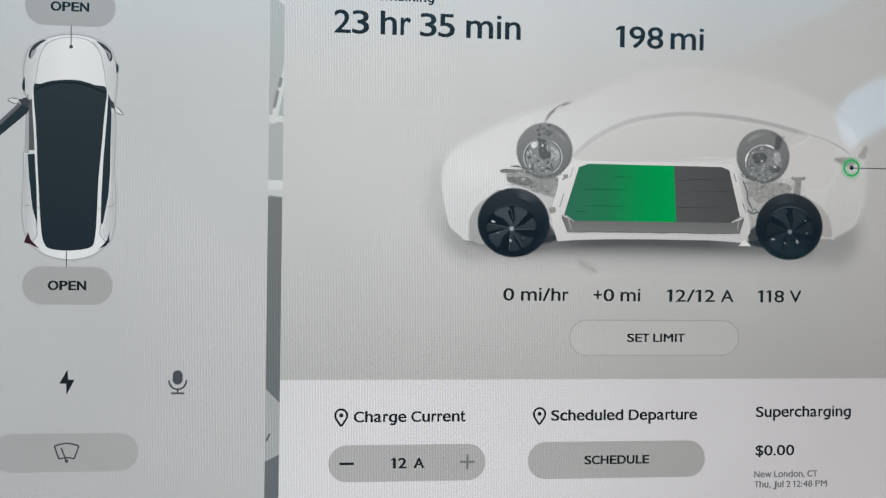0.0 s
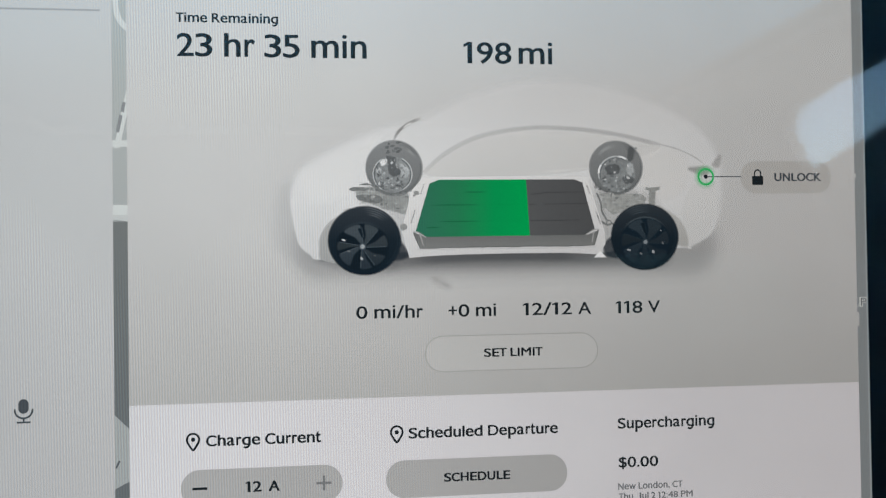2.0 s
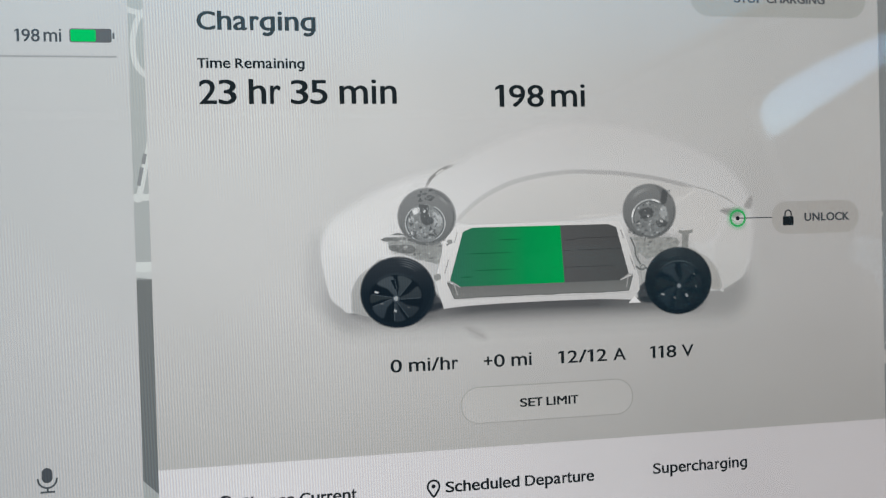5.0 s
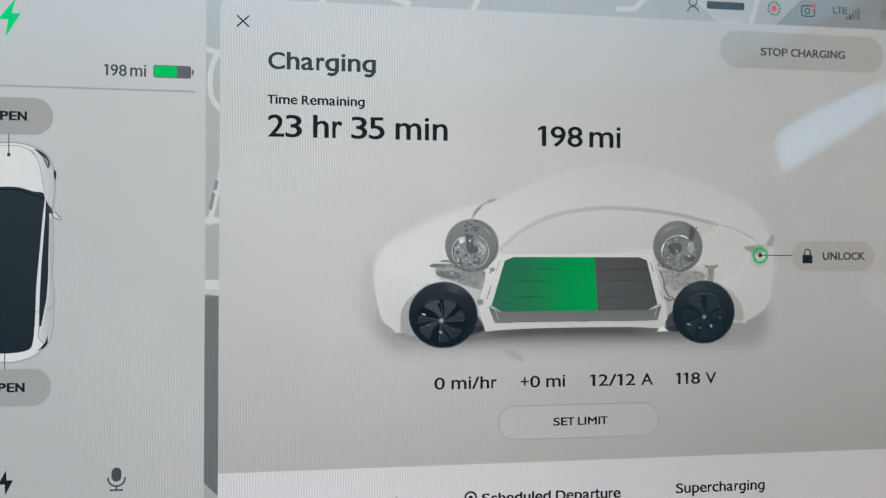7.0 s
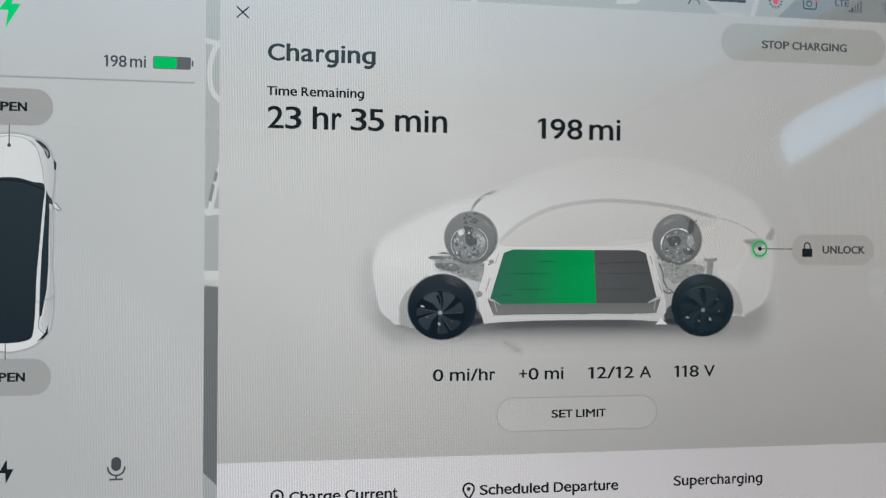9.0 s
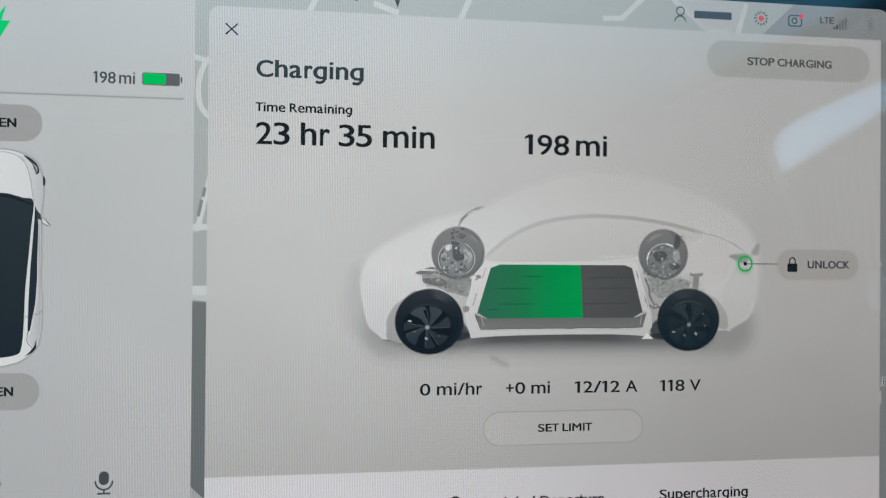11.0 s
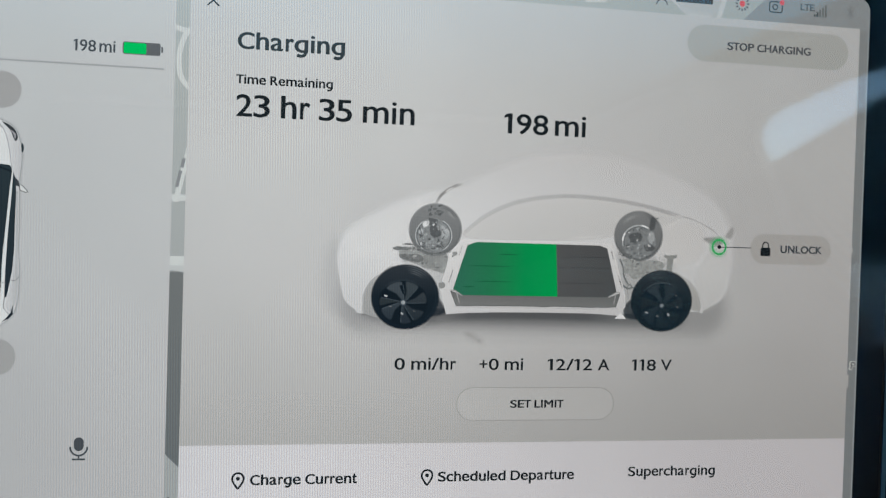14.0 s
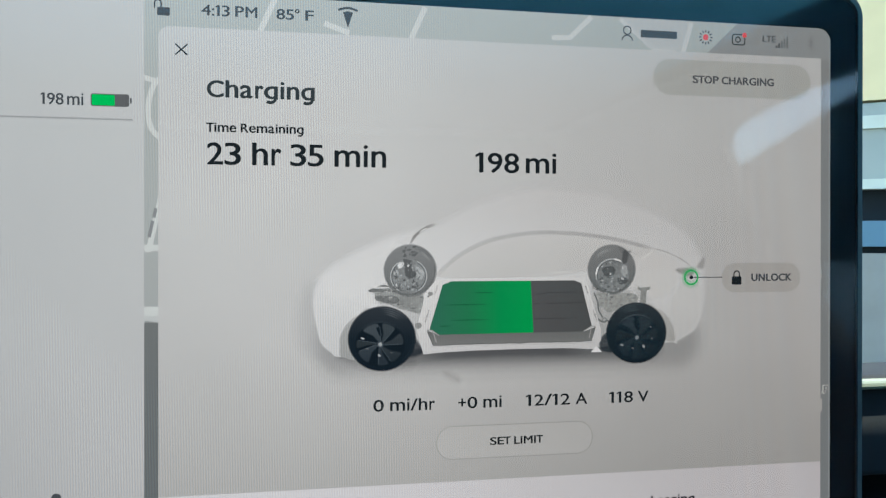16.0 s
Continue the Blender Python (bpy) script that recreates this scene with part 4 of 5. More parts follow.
def chip(name, x, z, w, h, tone, layer, lean=0.0):
    """A small uneven fleck of the drawing."""
    c, s = math.cos(lean), math.sin(lean)
    pts = [(-w, -h * 0.6), (-w * 0.3, -h), (w, -h * 0.7), (w * 0.9, h * 0.5), (w * 0.1, h), (-w * 0.9, h * 0.6)]
    blur(name, [(x + p * c - q * s + rough.uniform(-0.12, 0.12), z + p * s + q * c + rough.uniform(-0.12, 0.12)) for p, q in pts], 0.2, FAR_SOFT[tone], layer)


for cx, cz, side in ((70.15, 41.4, 1), (135.65, 41.45, -1)):
    blur("far_tyre", oval(cx, cz, 8.2, 8.0), 0.6, FAR_TYRE, 11)
    line("far_tyre_groove", [arc(cx, cz, 7.7 - 0.5 * k, 7.5 - 0.5 * k, 30 + 6 * k, 75 - 5 * k, 10) for k in range(3)] + [arc(cx, cz, 7.8, 7.6, 196, 262, 12), arc(cx, cz, 7.6, 7.4, -70, 10, 12)], 0.2, FAR_TREAD, 12)
    rx, rz = cx - (0.5 if side > 0 else -0.15), cz - (1.8 if side > 0 else 1.85)
    if side > 0:
        streak("far_tyre_glint", arc(cx, cz, 6.6, 6.5, 66, 24, 16), 0.5, FAR_GLINT, 12)
    else:
        streak("far_tyre_glint", arc(cx, cz, 6.5, 6.3, 148, 84, 18), 0.7, FAR_GLINT, 12)
    shape("far_rim", oval(rx, rz, 5.75, 5.3), FAR_RIM, 12)
    if side > 0:
        line("far_rim_edge", [arc(rx, rz, 5.6, 5.15, 126, 236, 18), arc(rx, rz, 5.6, 5.15, -58, 62, 18)], 0.3, FAR["pale"], 13)
        line("far_rim_edge", [arc(rx, rz, 5.2, 4.8, 120, 250, 18), arc(rx, rz, 5.2, 4.8, -60, 60, 18)], 0.24, FAR["deep"], 13)
        # bright insides of the rim on both sides of the dark upright
        blur("far_rim_glint", ragged([(66.0, 43.2), (67.3, 44.0), (68.3, 43.6), (67.6, 42.4), (66.6, 42.0)], 0.15), 0.4, FAR_SOFT["bright"], 14)
        blur("far_rim_glint", ragged([(64.8, 40.6), (65.8, 41.6), (66.6, 40.8), (65.9, 39.6)], 0.15), 0.4, FAR_SOFT["pale"], 14)
        blur("far_rim_glint", ragged([(71.9, 42.6), (73.4, 42.2), (74.4, 40.4), (73.9, 38.6), (72.3, 38.8), (71.8, 40.6)], 0.2), 0.6, FAR_SOFT["pale"], 14)
        blur("far_upright", ragged([(68.0, 44.8), (70.3, 44.6), (70.6, 42.2), (71.4, 40.6), (70.9, 39.4), (69.7, 38.8), (68.4, 40.2), (68.6, 42.4)], 0.2), 0.5, FAR_SOFT["dark"], 15)
        shape("far_hub", oval(71.1, 40.3, 0.95, 1.0, 16), FAR["deep"], 16)
        low = [(65.6, 38.2), (68, 38.8), (71, 38.2), (74, 37.2), (72.6, 35.2), (69.7, 34.5), (66.8, 35.4)]
        tower = [(65.6, 47.4), (67.6, 48.7), (71.6, 48.8), (73.0, 47.8), (71.4, 45.8), (67.0, 45.6)]
        rubble("far_strut", tower, 20, [FAR_SOFT["dark"], FAR_SOFT["deep"], FAR_SOFT["mid"], FAR_SOFT["deep"]], 15, 0.75)
        rubble("far_link", [(57.0 + 5.6, 36.0), (66, 37.0), (74, 35.6), (77, 34.6), (76, 33.4), (68, 33.6)], 14, [FAR_SOFT["deep"], FAR_SOFT["mid"], FAR_SOFT["dark"]], 17, 0.6)
    else:
        line("far_rim_edge", [arc(rx, rz, 5.5, 5.2, 52, 196, 20)], 0.42, FAR["pale"], 13)
        line("far_rim_edge", [arc(rx, rz, 5.5, 5.2, 150, 178, 6), arc(rx, rz, 5.5, 5.2, 58, 82, 6)], 0.55, FAR["bright"], 14)
        line("far_rim_edge", [arc(rx, rz, 5.0, 4.7, 60, 200, 18)], 0.24, FAR["deep"], 13)
        blur("far_upright", ragged([(132.4, 41.4), (134.4, 42.6), (136.4, 42.2), (136.8, 40.2), (135.2, 39.4), (133.0, 39.8)], 0.25), 0.5, FAR_SOFT["dark"], 15)
        blur("far_upright", ragged([(139.6, 47.4), (141.3, 46.8), (140.6, 43.6), (139.2, 43.6)], 0.15), 0.5, FAR_SOFT["dark"], 16)
        shape("far_upright", [(141.0, 47.2), (142.2, 47.6), (142.0, 46.9)], FAR["mid"], 16)
        blur("far_spring", ragged([(139.2, 42.4), (140.6, 42.6), (141.0, 40.4), (140.0, 39.0), (138.8, 40.2)], 0.15), 0.4, FAR_SOFT["pale"], 14)
        blur("far_caliper", ragged([(137.6, 38.8), (140.6, 38.4), (140.8, 37.2), (138.4, 36.6)], 0.2), 0.4, FAR_SOFT["dark"], 15)
        low = [(131.2, 38.6), (134, 39.2), (138, 38.8), (140.6, 37.6), (138.4, 34.8), (135.6, 34.0), (132.6, 35.2)]
        rubble("far_link", [(128.8, 36.0), (131, 36.6), (131.6, 34.6), (129.6, 34.2)], 5, [FAR_SOFT["dark"], FAR_SOFT["deep"]], 17, 0.6)
    rubble("far_link", low, 26, [FAR_SOFT["dark"], FAR_SOFT["mid"], FAR_SOFT["deep"], FAR_SOFT["pale"], FAR_SOFT["deep"]], 16, 0.62)
    for k in range(40):
        a, r = rough.uniform(0, math.tau), 4.9 * math.sqrt(rough.random())
        chip("far_link", rx + r * math.cos(a), rz + 0.93 * r * math.sin(a), rough.uniform(0.15, 0.6), rough.uniform(0.1, 0.3), ("deep", "bright", "mid", "pale", "deep", "mid", "dark", "pale")[k % 8], 17, rough.uniform(0, 3.1))

# battery pack
shape("pack_surround", [(78.4, 38.7), (104, 39.0), (126.4, 38.8), (127.6, 36), (131.8, 22.6), (132.0, 18.8), (129.6, 15.9), (124, 16.3), (119, 16.5), (104, 16.55), (90, 16.4), (82, 16.15), (78.5, 15.95), (74.2, 15.6), (72.0, 23.6), (74.0, 30.8), (74.6, 34.4)], lit("drawn_sill", (196, 196, 196), (212, 212, 211), "Z", 1.016, 1.036), 14)
streak("sill_shadow", [(73.0 + 57.5 * k / 40, 15.0 + 0.7 * math.sin(math.pi * k / 40)) for k in range(41)], 1.9, lit("drawn_sill_shadow", (58, 62, 66), feathered=True, opacity=0.52), 13)
shape("pack_side", [(75.3, 23.0), (77.2, 18.25), (128.6, 18.55), (130.1, 23.1), (126.4, 21.7), (78.8, 21.55)], lit("drawn_pack_side", (118, 120, 119), (104, 106, 106), "Z", 1.0185, 1.0225), 15)
PACK_FOOT = [(82 + 1.5 * k, 18.5 + rough.uniform(-0.1, 0.1)) for k in range(1, 30)]
line("pack_edge", [[(75.4, 22.7), (77.2, 18.3), (82, 18.3)] + PACK_FOOT + [(128.7, 18.7), (130.0, 22.9)]], 0.26, lit("drawn_pack_edge", (96, 98, 98)), 16)
line("pack_rim", [[(76.4, 17.95)] + [(82 + 1.5 * k, 17.98 + rough.uniform(-0.06, 0.12)) for k in range(0, 30)] + [(129.2, 18.15)]], 0.3, lit("drawn_pack_rim", (184, 185, 185)), 16)
line("pack_lip", [[(75.4, 23.1), (76.8, 22.9), (79.0, 21.4)], [(77.0, 22.9), (77.8, 20.6), (78.2, 19.2)], [(130.1, 23.3), (128.7, 23.3), (126.1, 21.8)], [(128.6, 22.8), (128.0, 19.6)]], 0.34, lit("drawn_lip", (156, 157, 156)), 17)
shape("charged_cells", [(80.2, 36.9), (83.0, 38.0), (108.5, 38.0), (109.4, 21.65), (78.9, 21.55), (76.1, 23.3)], lit("drawn_green", (46, 106, 84), [(36, 117, 79), (8, 142, 78), (2, 155, 78)], "X", 0.078, 0.109), 16, "green charged part of the drawn battery")
shape("empty_cells", [(108.5, 38.0), (122.9, 38.0), (125.3, 37.1), (128.8, 23.5), (126.2, 21.7), (109.4, 21.65)], lit("drawn_empty", (84, 86, 87), (78, 80, 81), "X", 0.109, 0.128), 16, "dark grey empty part of the drawn battery")
SEAM_GREY = lit("drawn_seam_grey", (62, 63, 65))
for x0, x1, z in ((80.2, 95.6, 30.7), (82.3, 95.5, 25.95), (90.0, 97.0, 34.4), (79.0, 83.0, 24.2)):
    streak("module_seam", [(x0 + (x1 - x0) * k / 20, z) for k in range(21)], 0.2, lit("drawn_seam_green_soft", (18, 92, 56), feathered=True, opacity=0.85), 17)
line("module_seam", [[(96.2, 30.7), (106.8, 30.8)], [(97.0, 26.0), (107.6, 26.0)]], 0.1, lit("drawn_seam_light", (4, 134, 68)), 17)
line("module_seam", [[(109.8, 33.7), (113.0, 33.9), (113.5, 34.2), (126.0, 34.3)], [(109.4, 30.7), (111.4, 30.8)], [(113.5, 30.8), (126.4, 30.9)], [(109.5, 26.0), (118.0, 26.0), (124.2, 26.1)]], 0.2, SEAM_GREY, 17)
DOTS = [(78.6 - k * 0.2, 36.6 - k * 0.62) for k in range(5)] + [(75.9 - k * 0.17, 29 - k * 0.55) for k in range(7)] + [(126.8 + k * 0.16, 36 - k * 0.5) for k in range(5)] + [(129.4 + k * 0.18, 28.4 - k * 0.5) for k in range(8)]
BOLT_GREY = lit("drawn_bolt", (92, 92, 92))
for x, z in DOTS:
    u, w = rough.uniform(0.1, 0.3), rough.uniform(0.1, 0.22)
    shape("pack_bolt", slab(x - u, x + u * 0.6, z - w, z + w), BOLT_GREY, 15)

# near wheels: the middle angle and half width of each blade of the wheel's cover
BLADES = {0: ((117, 19), (67, 16), (15, 14), (-43, 16), (-82, 12), (-141, 18), (178, 10)), 1: ((118, 18), (64, 19), (12, 15), (-40, 15), (-84, 17), (-138, 20), (174, 15))}
for cx, cz, hx, hz, rear in ((61.45, 20.7, 60.85, 19.0, 0), (144.05, 20.9, 144.15, 19.4, 1)):
    blur("near_tyre", oval(cx, cz, 10.4, 9.85), 0.55, lit("drawn_tyre_soft", (19, 30, 39), [(25, 36, 44), (49, 56, 62)], "Z", 1.010, 1.0315, feathered=True), 18)
    GROOVE = lit("drawn_groove", (92, 98, 102) if not rear else (70, 80, 86), feathered=True, opacity=0.8)
    for k in range(4):
        streak("near_tyre_groove", arc(cx, cz, 9.8 - 0.62 * k, 9.25 - 0.6 * k, 94 - 3 * k, 38 + 3 * k, 18) if not rear else arc(cx, cz, 9.7 - 0.6 * k, 9.2 - 0.6 * k, 132 - 3 * k, 76, 18), 0.2, GROOVE, 19)
    line("near_tyre_wall", [arc(cx, cz, 10.0, 9.5, -70, 30, 16), arc(cx, cz, 9.4, 8.9, -50, 24, 12)], 0.14, lit("drawn_tyre_wall", (36, 48, 56)), 19)
    wide, high = (7.55, 6.75) if not rear else (7.6, 7.3)
    blur("near_rim", oval(hx, hz, wide, high), 0.5, lit("drawn_rim", (22, 35, 45) if rear else (20, 30, 38), feathered=True), 19)
    streak("near_rim_edge", arc(hx, hz, wide, high, 150, 34, 24), 0.34, lit("drawn_rim_edge", (74, 84, 90) if rear else (50, 60, 67), feathered=True, opacity=0.7), 20)
    for k, (mid, half) in enumerate(BLADES[rear]):
        a, w = radians(mid), radians(half)
        blade = [(hx + wide * r * math.cos(a + b * w), hz + high * r * math.sin(a + b * w)) for r, b in ((0.16, -1.9), (0.45, -1.3), (0.9, -1.1), (0.95, -0.3), (0.95, 0.5), (0.9, 1.1), (0.5, 0.5), (0.2, 0.3))]
        tone = (1.0, 0.92, 0.86, 0.9, 0.96, 1.0, 0.8)[k]
        blur("near_spoke", smooth(blade, True, 3), 0.5, lit("drawn_spoke", tuple(int(c * tone) for c in ((48, 59, 67) if rear else (66, 75, 81))), tuple(int(c * tone) for c in ((33, 45, 54) if rear else (44, 54, 62))), "Z", 1 + (hz + 4) / 1000, 1 + (hz - 5) / 1000, feathered=True, opacity=0.95), 20)
        line("near_spoke_edge", [[blade[0], blade[1], blade[2]]], 0.16, lit("drawn_spoke_edge", (72, 82, 89) if not rear else (40, 52, 60)), 21)
    slot = [(hx + wide * r * math.cos(radians(d)), hz + high * r * math.sin(radians(d))) for r, d in ((0.36, 96), (0.78, 104), (0.8, 92), (0.4, 84))]
    shape("near_spoke_slit", slot, lit("drawn_slit", (22, 33, 41)), 22)
    line("near_slit_edge", [slot], 0.16, lit("drawn_slit_edge", (66, 76, 83) if not rear else (36, 48, 56)), 23, closed=True)
    for r, d, w, h, tone in ((0.76, 158, 0.62, 0.34, 182), (0.5, -94, 0.42, 0.5, 160), (0.55, 200, 0.45, 0.22, 110), (0.6, -40, 0.4, 0.22, 84)) if not rear else ((0.74, 205, 0.6, 0.34, 150), (0.5, -112, 0.45, 0.42, 100), (0.5, -52, 0.45, 0.62, 150), (0.78, 36, 0.35, 0.28, 108), (0.7, -4, 0.32, 0.42, 98)):
        x, z = hx + wide * r * math.cos(radians(d)), hz + high * r * math.sin(radians(d))
        shape("near_glint", [(x - w, z + h * 0.5), (x - w * 0.6, z + h), (x + w, z + h * 0.2), (x + w * 0.7, z - h), (x - w * 0.8, z - h * 0.5)], lit("drawn_glint", (tone, tone + 4, tone + 7)), 22)
    shape("near_hub", oval(hx, hz, 1.05, n=18), lit("drawn_hub_dark", (62, 72, 80) if not rear else (46, 58, 66)), 22)
    shape("near_hub", oval(hx, hz, 0.62, n=16), lit("drawn_hub", (150, 155, 158) if not rear else (128, 135, 140)), 23)
shape("ready_mark", [(130.3, 17.0), (132.2, 15.0), (128.4, 15.0)], lit("drawn_mark", (224, 224, 224)), 23)

# charge port pointer
blur("port_shade", smooth([(157.8, 41.2), (161, 41.8), (164.4, 41.4), (163.4, 39.0), (160.4, 39.6)], True), 1.0, lit("drawn_port", (136, 137, 134), feathered=True, opacity=0.75), 10)
blur("port_shade", smooth([(165.4, 42.2), (167.4, 45.0), (168.2, 44.4), (167.4, 41.6)], True), 1.1, lit("drawn_port_dark", (150, 150, 148), feathered=True, opacity=0.75), 10)
streak("port_glow", arc(163.3, 38.7, 2.35, 2.35, 0, 360, 40), 1.5, lit("ring_glow", (84, 186, 122), feathered=True, opacity=0.42), 11)
line("port_ring", [oval(163.3, 38.7, 2.3, n=32)], 0.6, lit("ring_green", (52, 178, 100)), 12, closed=True)
shape("port_dot", oval(163.3, 38.7, 0.65, n=20), INK, 13)
line("port_pointer", [[(163.3, 38.7), (174.4, 38.7)]], 0.3, INK_SOFT, 12)

# ---------------------------------------------------------------- car cabin round the screen
def block(bm, x0, x1, y0, y1, z0, z1):
    v = [bm.verts.new((x, y, z)) for x in (x0, x1) for y in (y0, y1) for z in (z0, z1)]
    for q in ((0, 1, 3, 2), (4, 6, 7, 5), (0, 4, 5, 1), (2, 3, 7, 6), (0, 2, 6, 4), (1, 5, 7, 3)):
        bm.faces.new([v[i] for i in q])
    return bm


def boxes(*rows):
    bm = bmesh.new()
    for r in rows:
        block(bm, *r)
    bmesh.ops.recalc_face_normals(bm, faces=bm.faces)
    return bm


def rounded(bm, size=0.01, segs=2):
    bmesh.ops.bevel(bm, geom=list(bm.edges), offset=size, segments=segs, profile=0.5, affect="EDGES")
    return bm


def setting(name, bm, material, label, category):
    ob = part(name, bm, material, None)
    return tagged(ob, label, category, kind="structure")


RX, LX = 0.75, -0.66  # inner faces of the doors
SILL = 0.876
dashboard = setting("dashboard", rounded(boxes((LX, RX, 0.262, 0.40, 0.62, 0.930)), 0.012, 3), BLACK_TRIM, "matt black dashboard behind the touchscreen", "dashboard")
part("dash_pad", rounded(boxes((LX + 0.002, RX - 0.002, 0.206, 0.2615, 0.905, 0.9685)), 0.004, 3), RUBBER, dashboard, "dark soft pad along the dashboard's top")
part("dash_trim", rounded(boxes((LX + 0.002, RX - 0.002, 0.198, 0.2055, 0.9610, 0.9670)), 0.002, 2), PALE_TRIM, dashboard, "bright white trim strip across the dashboard")
part("screen_mount", rounded(boxes((0.0, 0.1, 0.0135, 0.27, 0.88, 0.94)), 0.006), BLACK_TRIM, touchscreen, "black plastic mount")


def prism(points, x0, x1):
    """An outline of y and z made solid from x0 to x1."""
    bm = bmesh.new()
    a, c = ([bm.verts.new((x, y, z)) for y, z in points] for x in (x0, x1))
    bm.faces.new(a)
    bm.faces.new(c)
    for i in range(len(points)):
        j = (i + 1) % len(points)
        bm.faces.new((a[i], a[j], c[j], c[i]))
    bmesh.ops.recalc_face_normals(bm, faces=bm.faces)
    return bm


setting("wall_right", boxes((RX, RX + 0.08, -1.9, 1.05, 0.35, SILL - 0.006)), BLACK_TRIM, "black passenger door panel under the window", "door panel")
setting("pillar", prism([(-1.9, SILL), (-0.84, SILL), (-0.92, 1.08), (-0.965, 1.15), (-0.982, 1.172), (-0.998, 1.192), (-1.012, 1.213), (-1.0105, 1.228), (-0.998, 1.2425), (-0.975, 1.2505), (-0.928, 1.258), (-0.87, 1.2655), (-0.80, 1.272), (-0.3, 1.30), (-0.04, 1.31), (-0.04, 1.34), (-1.9, 1.34)], RX, RX + 0.02), PILLAR_TRIM, "dark grey pillar and roof rail round the passenger window", "pillar")
pane = setting("window_2", boxes((RX + 0.03, RX + 0.034, -1.1, -0.05, SILL - 0.01, 1.33)), WINDOW, "clear passenger side window", "window")
pane.visible_shadow = False
# unseen sides, kept windowless so no sky shows in the screen's reflection
setting("wall_left", boxes((LX - 0.08, LX, -1.9, 1.05, 0.35, 1.34)), BLACK_TRIM, "unseen black driver's side of the cabin, closed without a window", "wall")
setting("wall_rear", boxes((LX, RX, -1.98, -1.9, 0.35, 1.34)), BLACK_TRIM, "unseen black rear wall of the cabin, closed without a window", "wall")
setting("wall_front", boxes((LX - 0.08, RX + 0.08, 1.05, 1.12, 0.35, 0.82)), BLACK_TRIM, "black bulkhead under the windscreen", "wall")
RF, RB, RL = -0.24, -1.86, 0.01  # edges of the roof's glass
# unseen front edge, placed so sun reaches the dash trim but not the pad
setting("ceiling", boxes((LX - 0.08, RX + 0.08, RF, 0.0275, 1.34, 1.38), (LX - 0.08, RX + 0.08, -1.98, RB, 1.34, 1.38), (LX - 0.08, LX + RL, RB, RF, 1.34, 1.38), (RX - RL, RX + 0.08, RB, RF, 1.34, 1.38)), HEADLINER, "grey fabric headlining round the glass roof", "ceiling")
setting("window_1", boxes((LX + RL, RX - RL, RB, RF, 1.355, 1.361)), ROOF_GLASS, "dark tinted glass roof", "roof window")
setting("floor", boxes((LX - 0.08, RX + 0.08, -1.98, 1.12, 0.30, 0.35)), BLACK_TRIM, "dark carpeted cabin floor", "floor")
seat = tagged(new("passenger_seat"), "black leather passenger seat with an upright backrest", "seat")
bm = bmesh.new()
prof = [(-0.36, 0.62), (-0.44, 0.80), (-0.52, 0.94), (-0.60, 1.0), (-0.70, 1.02), (-0.74, 0.94), (-0.62, 0.62)]
rows = [[bm.verts.new((x, y, z)) for y, z in prof] for x in (0.28, 0.32, 0.62, 0.66)]
for i in (0, 3):
    for v in rows[i]:
        v.co.y += (-0.66 - v.co.y) * 0.25
        v.co.z -= 0.015
for a, b in zip(rows, rows[1:]):
    for i in range(len(prof)):
        j = (i + 1) % len(prof)
        bm.faces.new((a[i], a[j], b[j], b[i]))
bm.faces.new(rows[0])
bm.faces.new(rows[-1])
bmesh.ops.recalc_face_normals(bm, faces=bm.faces)
part("backrest", bm, SEAT, seat)
part("cushion", rounded(boxes((0.28, 0.66, -0.55, -0.02, 0.48, 0.62)), 0.04, 3), SEAT, seat)
part("seat_base", boxes((0.32, 0.62, -0.5, -0.08, 0.35, 0.485)), BLACK_TRIM, seat)

# ---------------------------------------------------------------- outside
GROUND = surface("asphalt", (0.05, 0.05, 0.05), 0.9, scale=3, fine=120, bump=0.4)
bm = bmesh.new()
bmesh.ops.create_grid(bm, x_segments=8, y_segments=8, size=900)
setting("ground", bm, GROUND, "grey asphalt and yard outside the car", "ground")

# cream pushed paler and yellower to carry sunlight on the upper wall
CREAM = surface("sunlit_cream_siding", (0.84, 0.70, 0.34), 0.7, vary=0.06, scale=2, fine=60)
TEAL = surface("pale_teal_paint", (0.35, 0.40, 0.31), 0.6, vary=0.08, scale=2, fine=60)
PALE = surface("pale_ledge", (0.62, 0.68, 0.50), 0.6, vary=0.06, scale=3, fine=60)
# recesses between the bands get their darkness from this near-black colour
NEAR_BLACK = surface("dark_recess", (0.002, 0.009, 0.010), 0.9, vary=0.2, scale=3, fine=60)
BLUE = surface("blue_panel", (0.10, 0.22, 0.26), 0.6, vary=0.08, scale=2, fine=60)
SIDING = surface("blue_grey_siding", (0.29, 0.30, 0.235), 0.7, vary=0.1, scale=3, fine=60)
house = tagged(new("neighbouring_house"), "neighbouring house with blue-grey lower boards and a cream upper wall, sunlight mixed into its tone", "house")
W = 4.0  # half the front's width; the front faces the car


def front(y0, y1, z0, z1):
    return boxes((-W, W, y0, y1, z0, z1))


part("core_wall", front(0.12, 4, 0, 4.6), NEAR_BLACK, house)
for k in range(14):
    z = k * 0.071
    bm = bmesh.new()
    v = [bm.verts.new(p) for x in (-W, W) for p in ((x, 0.12, z), (x, -0.002, z), (x, 0.002, z + 0.074), (x, 0.12, z + 0.074))]
    for q in ((0, 1, 5, 4), (1, 2, 6, 5), (2, 3, 7, 6), (0, 3, 2, 1), (4, 5, 6, 7)):
        bm.faces.new([v[i] for i in q])
    bmesh.ops.recalc_face_normals(bm, faces=bm.faces)
    part("board", bm, SIDING, house)
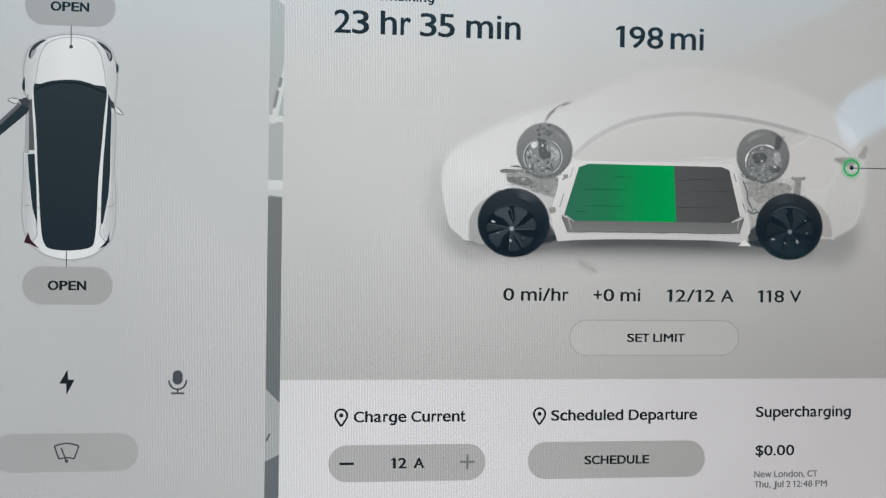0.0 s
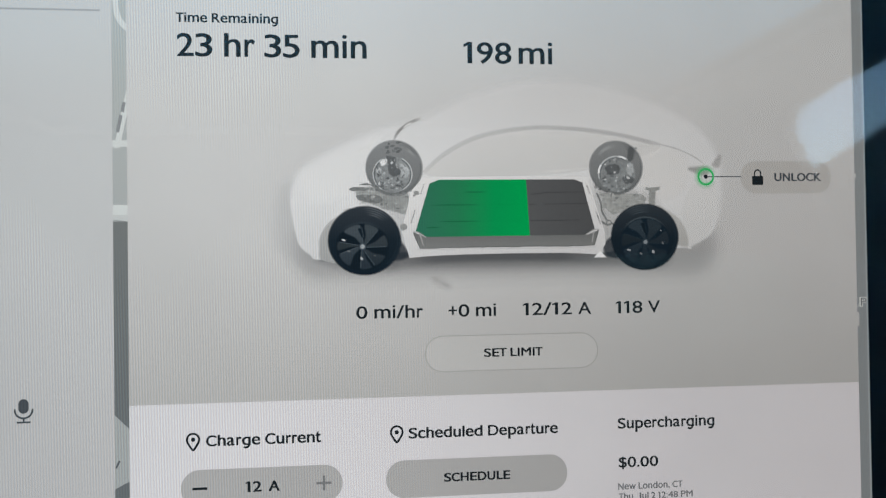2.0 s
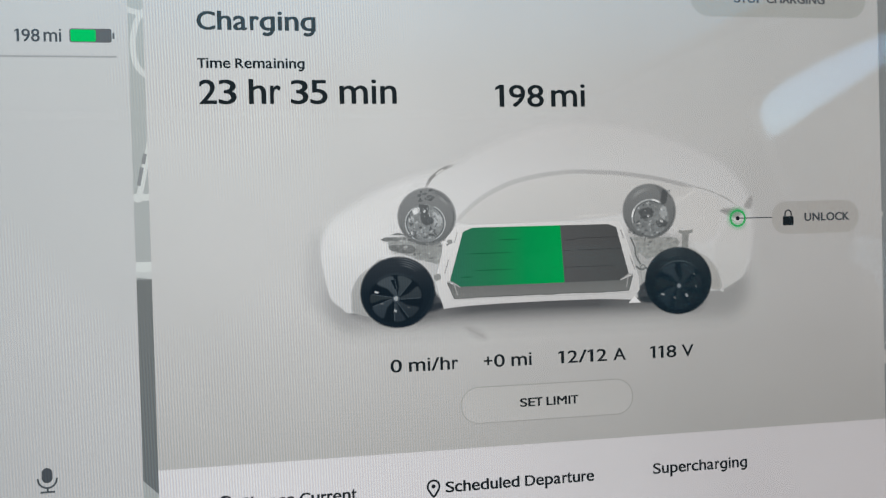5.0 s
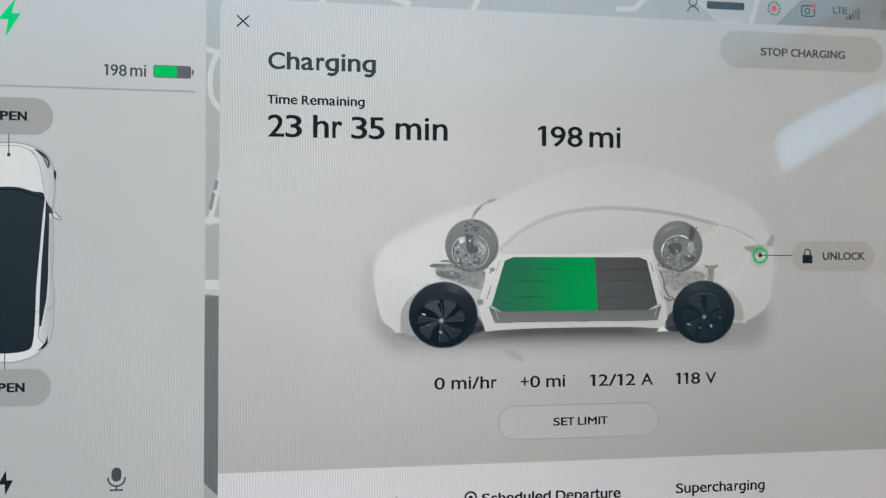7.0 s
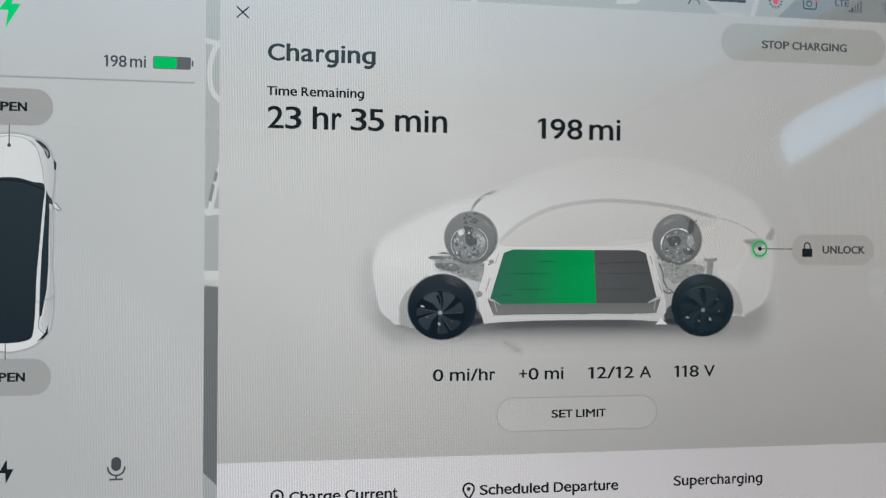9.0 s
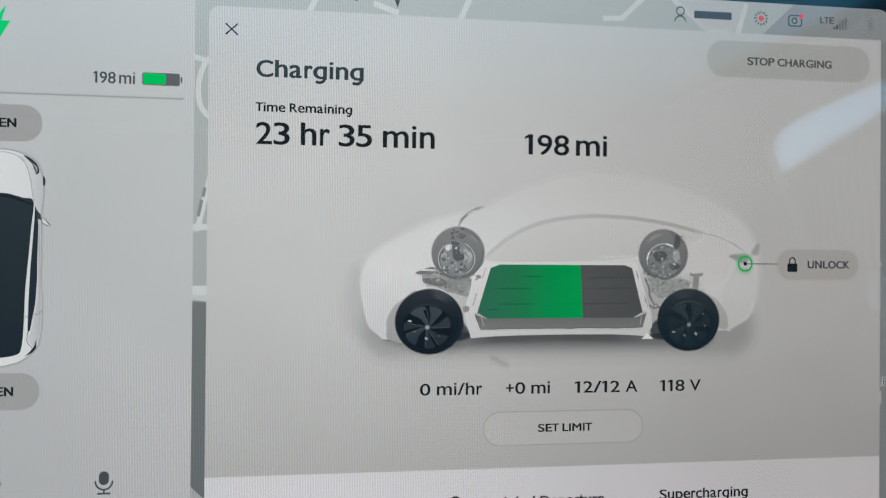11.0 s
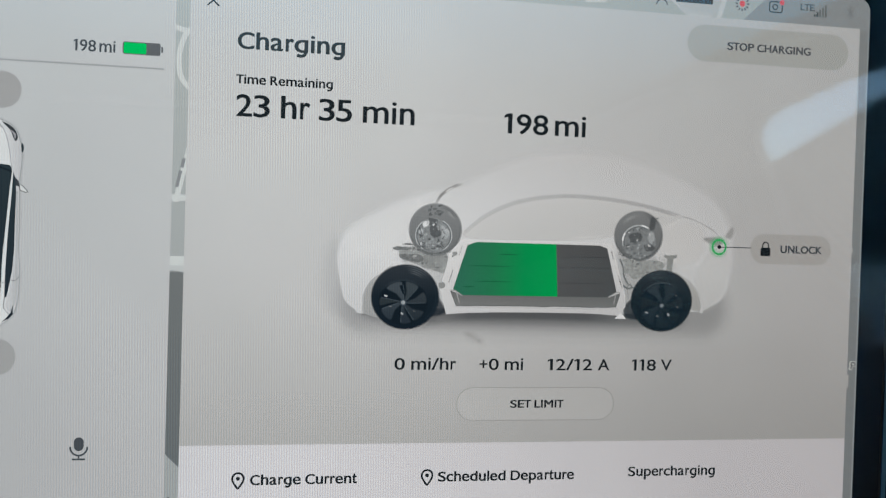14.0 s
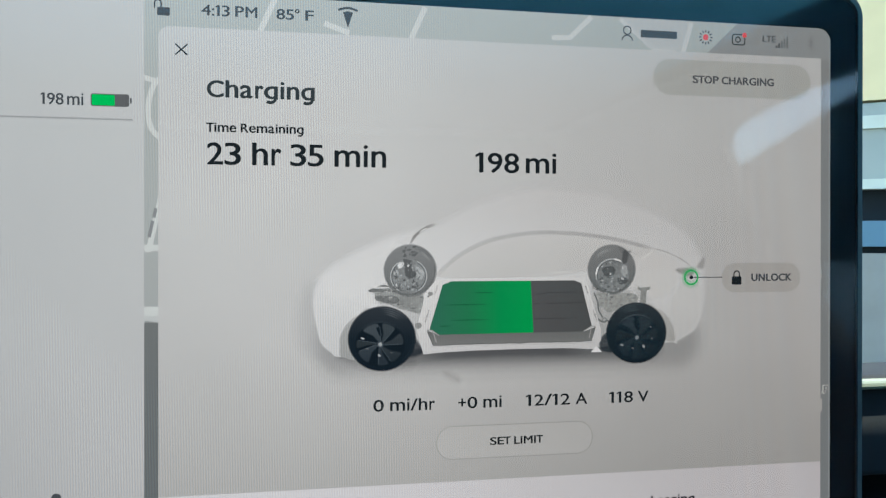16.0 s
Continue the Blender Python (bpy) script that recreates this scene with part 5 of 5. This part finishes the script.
part("blue_band", front(0.01, 0.12, 1.055, 1.275), BLUE, house, "blue painted band")
part("lower_ledge", front(-0.03, 0.12, 1.545, 1.63), PALE, house, "pale ledge board")
part("teal_band", front(0, 0.12, 1.63, 2.06), TEAL, house, "pale teal painted band")
part("upper_ledge", front(-0.03, 0.12, 2.06, 2.17), PALE, house, "pale upper ledge")
part("teal_board", front(0.0, 0.12, 2.17, 2.28), TEAL, house)
part("cream_wall", front(-0.02, 0.12, 2.30, 4.6), CREAM, house, "cream upper wall, sunlight mixed into its tone")
part("roof", boxes((-W - 0.4, W + 0.4, -0.1, 4.4, 4.6, 4.75)), NEAR_BLACK, house)
house.matrix_basis = pose(5.0, 6.0, 0, 0, 0, -38.4)

FENCE = surface("white_fence_paint", (0.72, 0.74, 0.72), 0.7, vary=0.2, scale=6, fine=80)
fence = tagged(new("board_fence"), "white painted fence of horizontal boards before dark trees", "fence")
for k in range(6):
    part("board", boxes((6.0, 6.03, -8.05, 1.5, 0.08 + 0.135 * k, 0.19 + 0.135 * k)), FENCE, fence)
for k in range(5):
    part("post", boxes((6.03, 6.12, -8.0 + 2.2 * k, -7.9 + 2.2 * k, 0, 0.9)), FENCE, fence)

BARK = surface("bark", (0.09, 0.07, 0.05), 0.9, scale=8, fine=60, bump=0.6)
LEAF = surface("leaves", (0.07, 0.115, 0.10), 0.6, vary=0.4, scale=3, fine=20)


def tree(x, y, height, spread, seed):
    rnd = random.Random(seed)
    root = tagged(new("tree"), "dark green leafy tree behind a fence", "tree", "row of trees")
    root.location = (x, y, 0)
    bm = bmesh.new()

    def limb(a, b, r0, r1, n=7):
        way = (b - a).normalized()
        side = way.orthogonal().normalized()
        up = way.cross(side)
        rings = [[bm.verts.new(p + (side * math.cos(t) + up * math.sin(t)) * r) for t in (k * math.tau / n for k in range(n))] for p, r in ((a, r0), (b, r1))]
        for k in range(n):
            bm.faces.new((rings[0][k], rings[0][(k + 1) % n], rings[1][(k + 1) % n], rings[1][k]))

    fork = Vector((0, 0, height * 0.35))
    limb(Vector((0, 0, -0.02)), fork, 0.16, 0.11)
    tips = []
    for k in range(6):
        a = k * math.tau / 6 + rnd.uniform(-0.3, 0.3)
        tip = Vector((math.cos(a) * spread * 0.55, math.sin(a) * spread * 0.55, height * rnd.uniform(0.55, 0.85)))
        limb(fork - Vector((0, 0, 0.05)), tip, 0.07, 0.02)
        tips.append(tip)
    part("trunk", bm, BARK, root)
    bm = bmesh.new()
    centres = tips + [Vector((rnd.uniform(-1, 1) * spread * 0.6, rnd.uniform(-1, 1) * spread * 0.6, height * rnd.uniform(0.2, 0.9))) for _ in range(14)]
    for c in centres:
        size = spread * rnd.uniform(0.28, 0.42)
        for _ in range(320):
            d = Vector((rnd.gauss(0, 1), rnd.gauss(0, 1), rnd.gauss(0, 0.8))).normalized() * size * rnd.uniform(0.5, 1.05)
            p = c + d
            p.z = min(max(p.z, 0.15), height * 1.02)
            u = Vector((rnd.uniform(-1, 1), rnd.uniform(-1, 1), rnd.uniform(-1, 1))).normalized()
            w = u.orthogonal().normalized()
            s = rnd.uniform(0.12, 0.22)
            bm.faces.new([bm.verts.new(p + q) for q in (-u * s, w * s * 0.5, u * s, -w * s * 0.5)])
    part("crown", bm, LEAF, root)


for k, (tx, ty, th, tw) in enumerate(((9.4, -20.8, 2.0, 1.8), (9.2, -17.4, 2.2, 1.6), (9.3, -14.6, 2.5, 1.5), (9.2, -12.0, 2.8, 1.6), (9.2, -9.2, 3.0, 2.0), (9.2, -6.0, 3.2, 2.2), (9.3, -2.5, 3.2, 2.2))):
    tree(tx, ty, th, tw, 10 + k)

# dark gabled building behind the trees
SLATE = surface("dark_slate", (0.035, 0.04, 0.042), 0.9, vary=0.3, scale=6, fine=40)
DARK_WALL = surface("dark_wall_boards", (0.07, 0.085, 0.085), 0.9, vary=0.25, scale=4, fine=40)
barn = tagged(new("gabled_building"), "dark gabled building with a shallow slate roof behind trees", "building")
RIDGE, SLOPE = (-9.0, 5.0), 0.247


def gable(y0, z0, x0, x1, base):
    """A wall or roof outline under two equal slopes from the ridge, y0 wide to each side of it."""
    ridge_y, ridge_z = RIDGE
    return prism([(ridge_y - y0, base), (ridge_y - y0, ridge_z - z0 - SLOPE * y0), (ridge_y, ridge_z - z0), (ridge_y + y0, ridge_z - z0 - SLOPE * y0), (ridge_y + y0, base)], x0, x1)


part("wall", gable(12.5, 0.16, 10.75, 19.0, 0.0), DARK_WALL, barn)
for side in (-1, 1):
    ry, rz = RIDGE
    part("roof", prism([(ry, rz), (ry + side * 13.4, rz - SLOPE * 13.4), (ry + side * 13.4, rz - SLOPE * 13.4 - 0.14), (ry, rz - 0.14)], 10.5, 19.2), SLATE, barn)
part("barge_board", prism([(RIDGE[0] - 13.4, RIDGE[1] - SLOPE * 13.4 - 0.14), (RIDGE[0], RIDGE[1] - 0.14), (RIDGE[0], RIDGE[1] - 0.34), (RIDGE[0] - 13.4, RIDGE[1] - SLOPE * 13.4 - 0.34)], 10.52, 10.56), SLATE, barn)
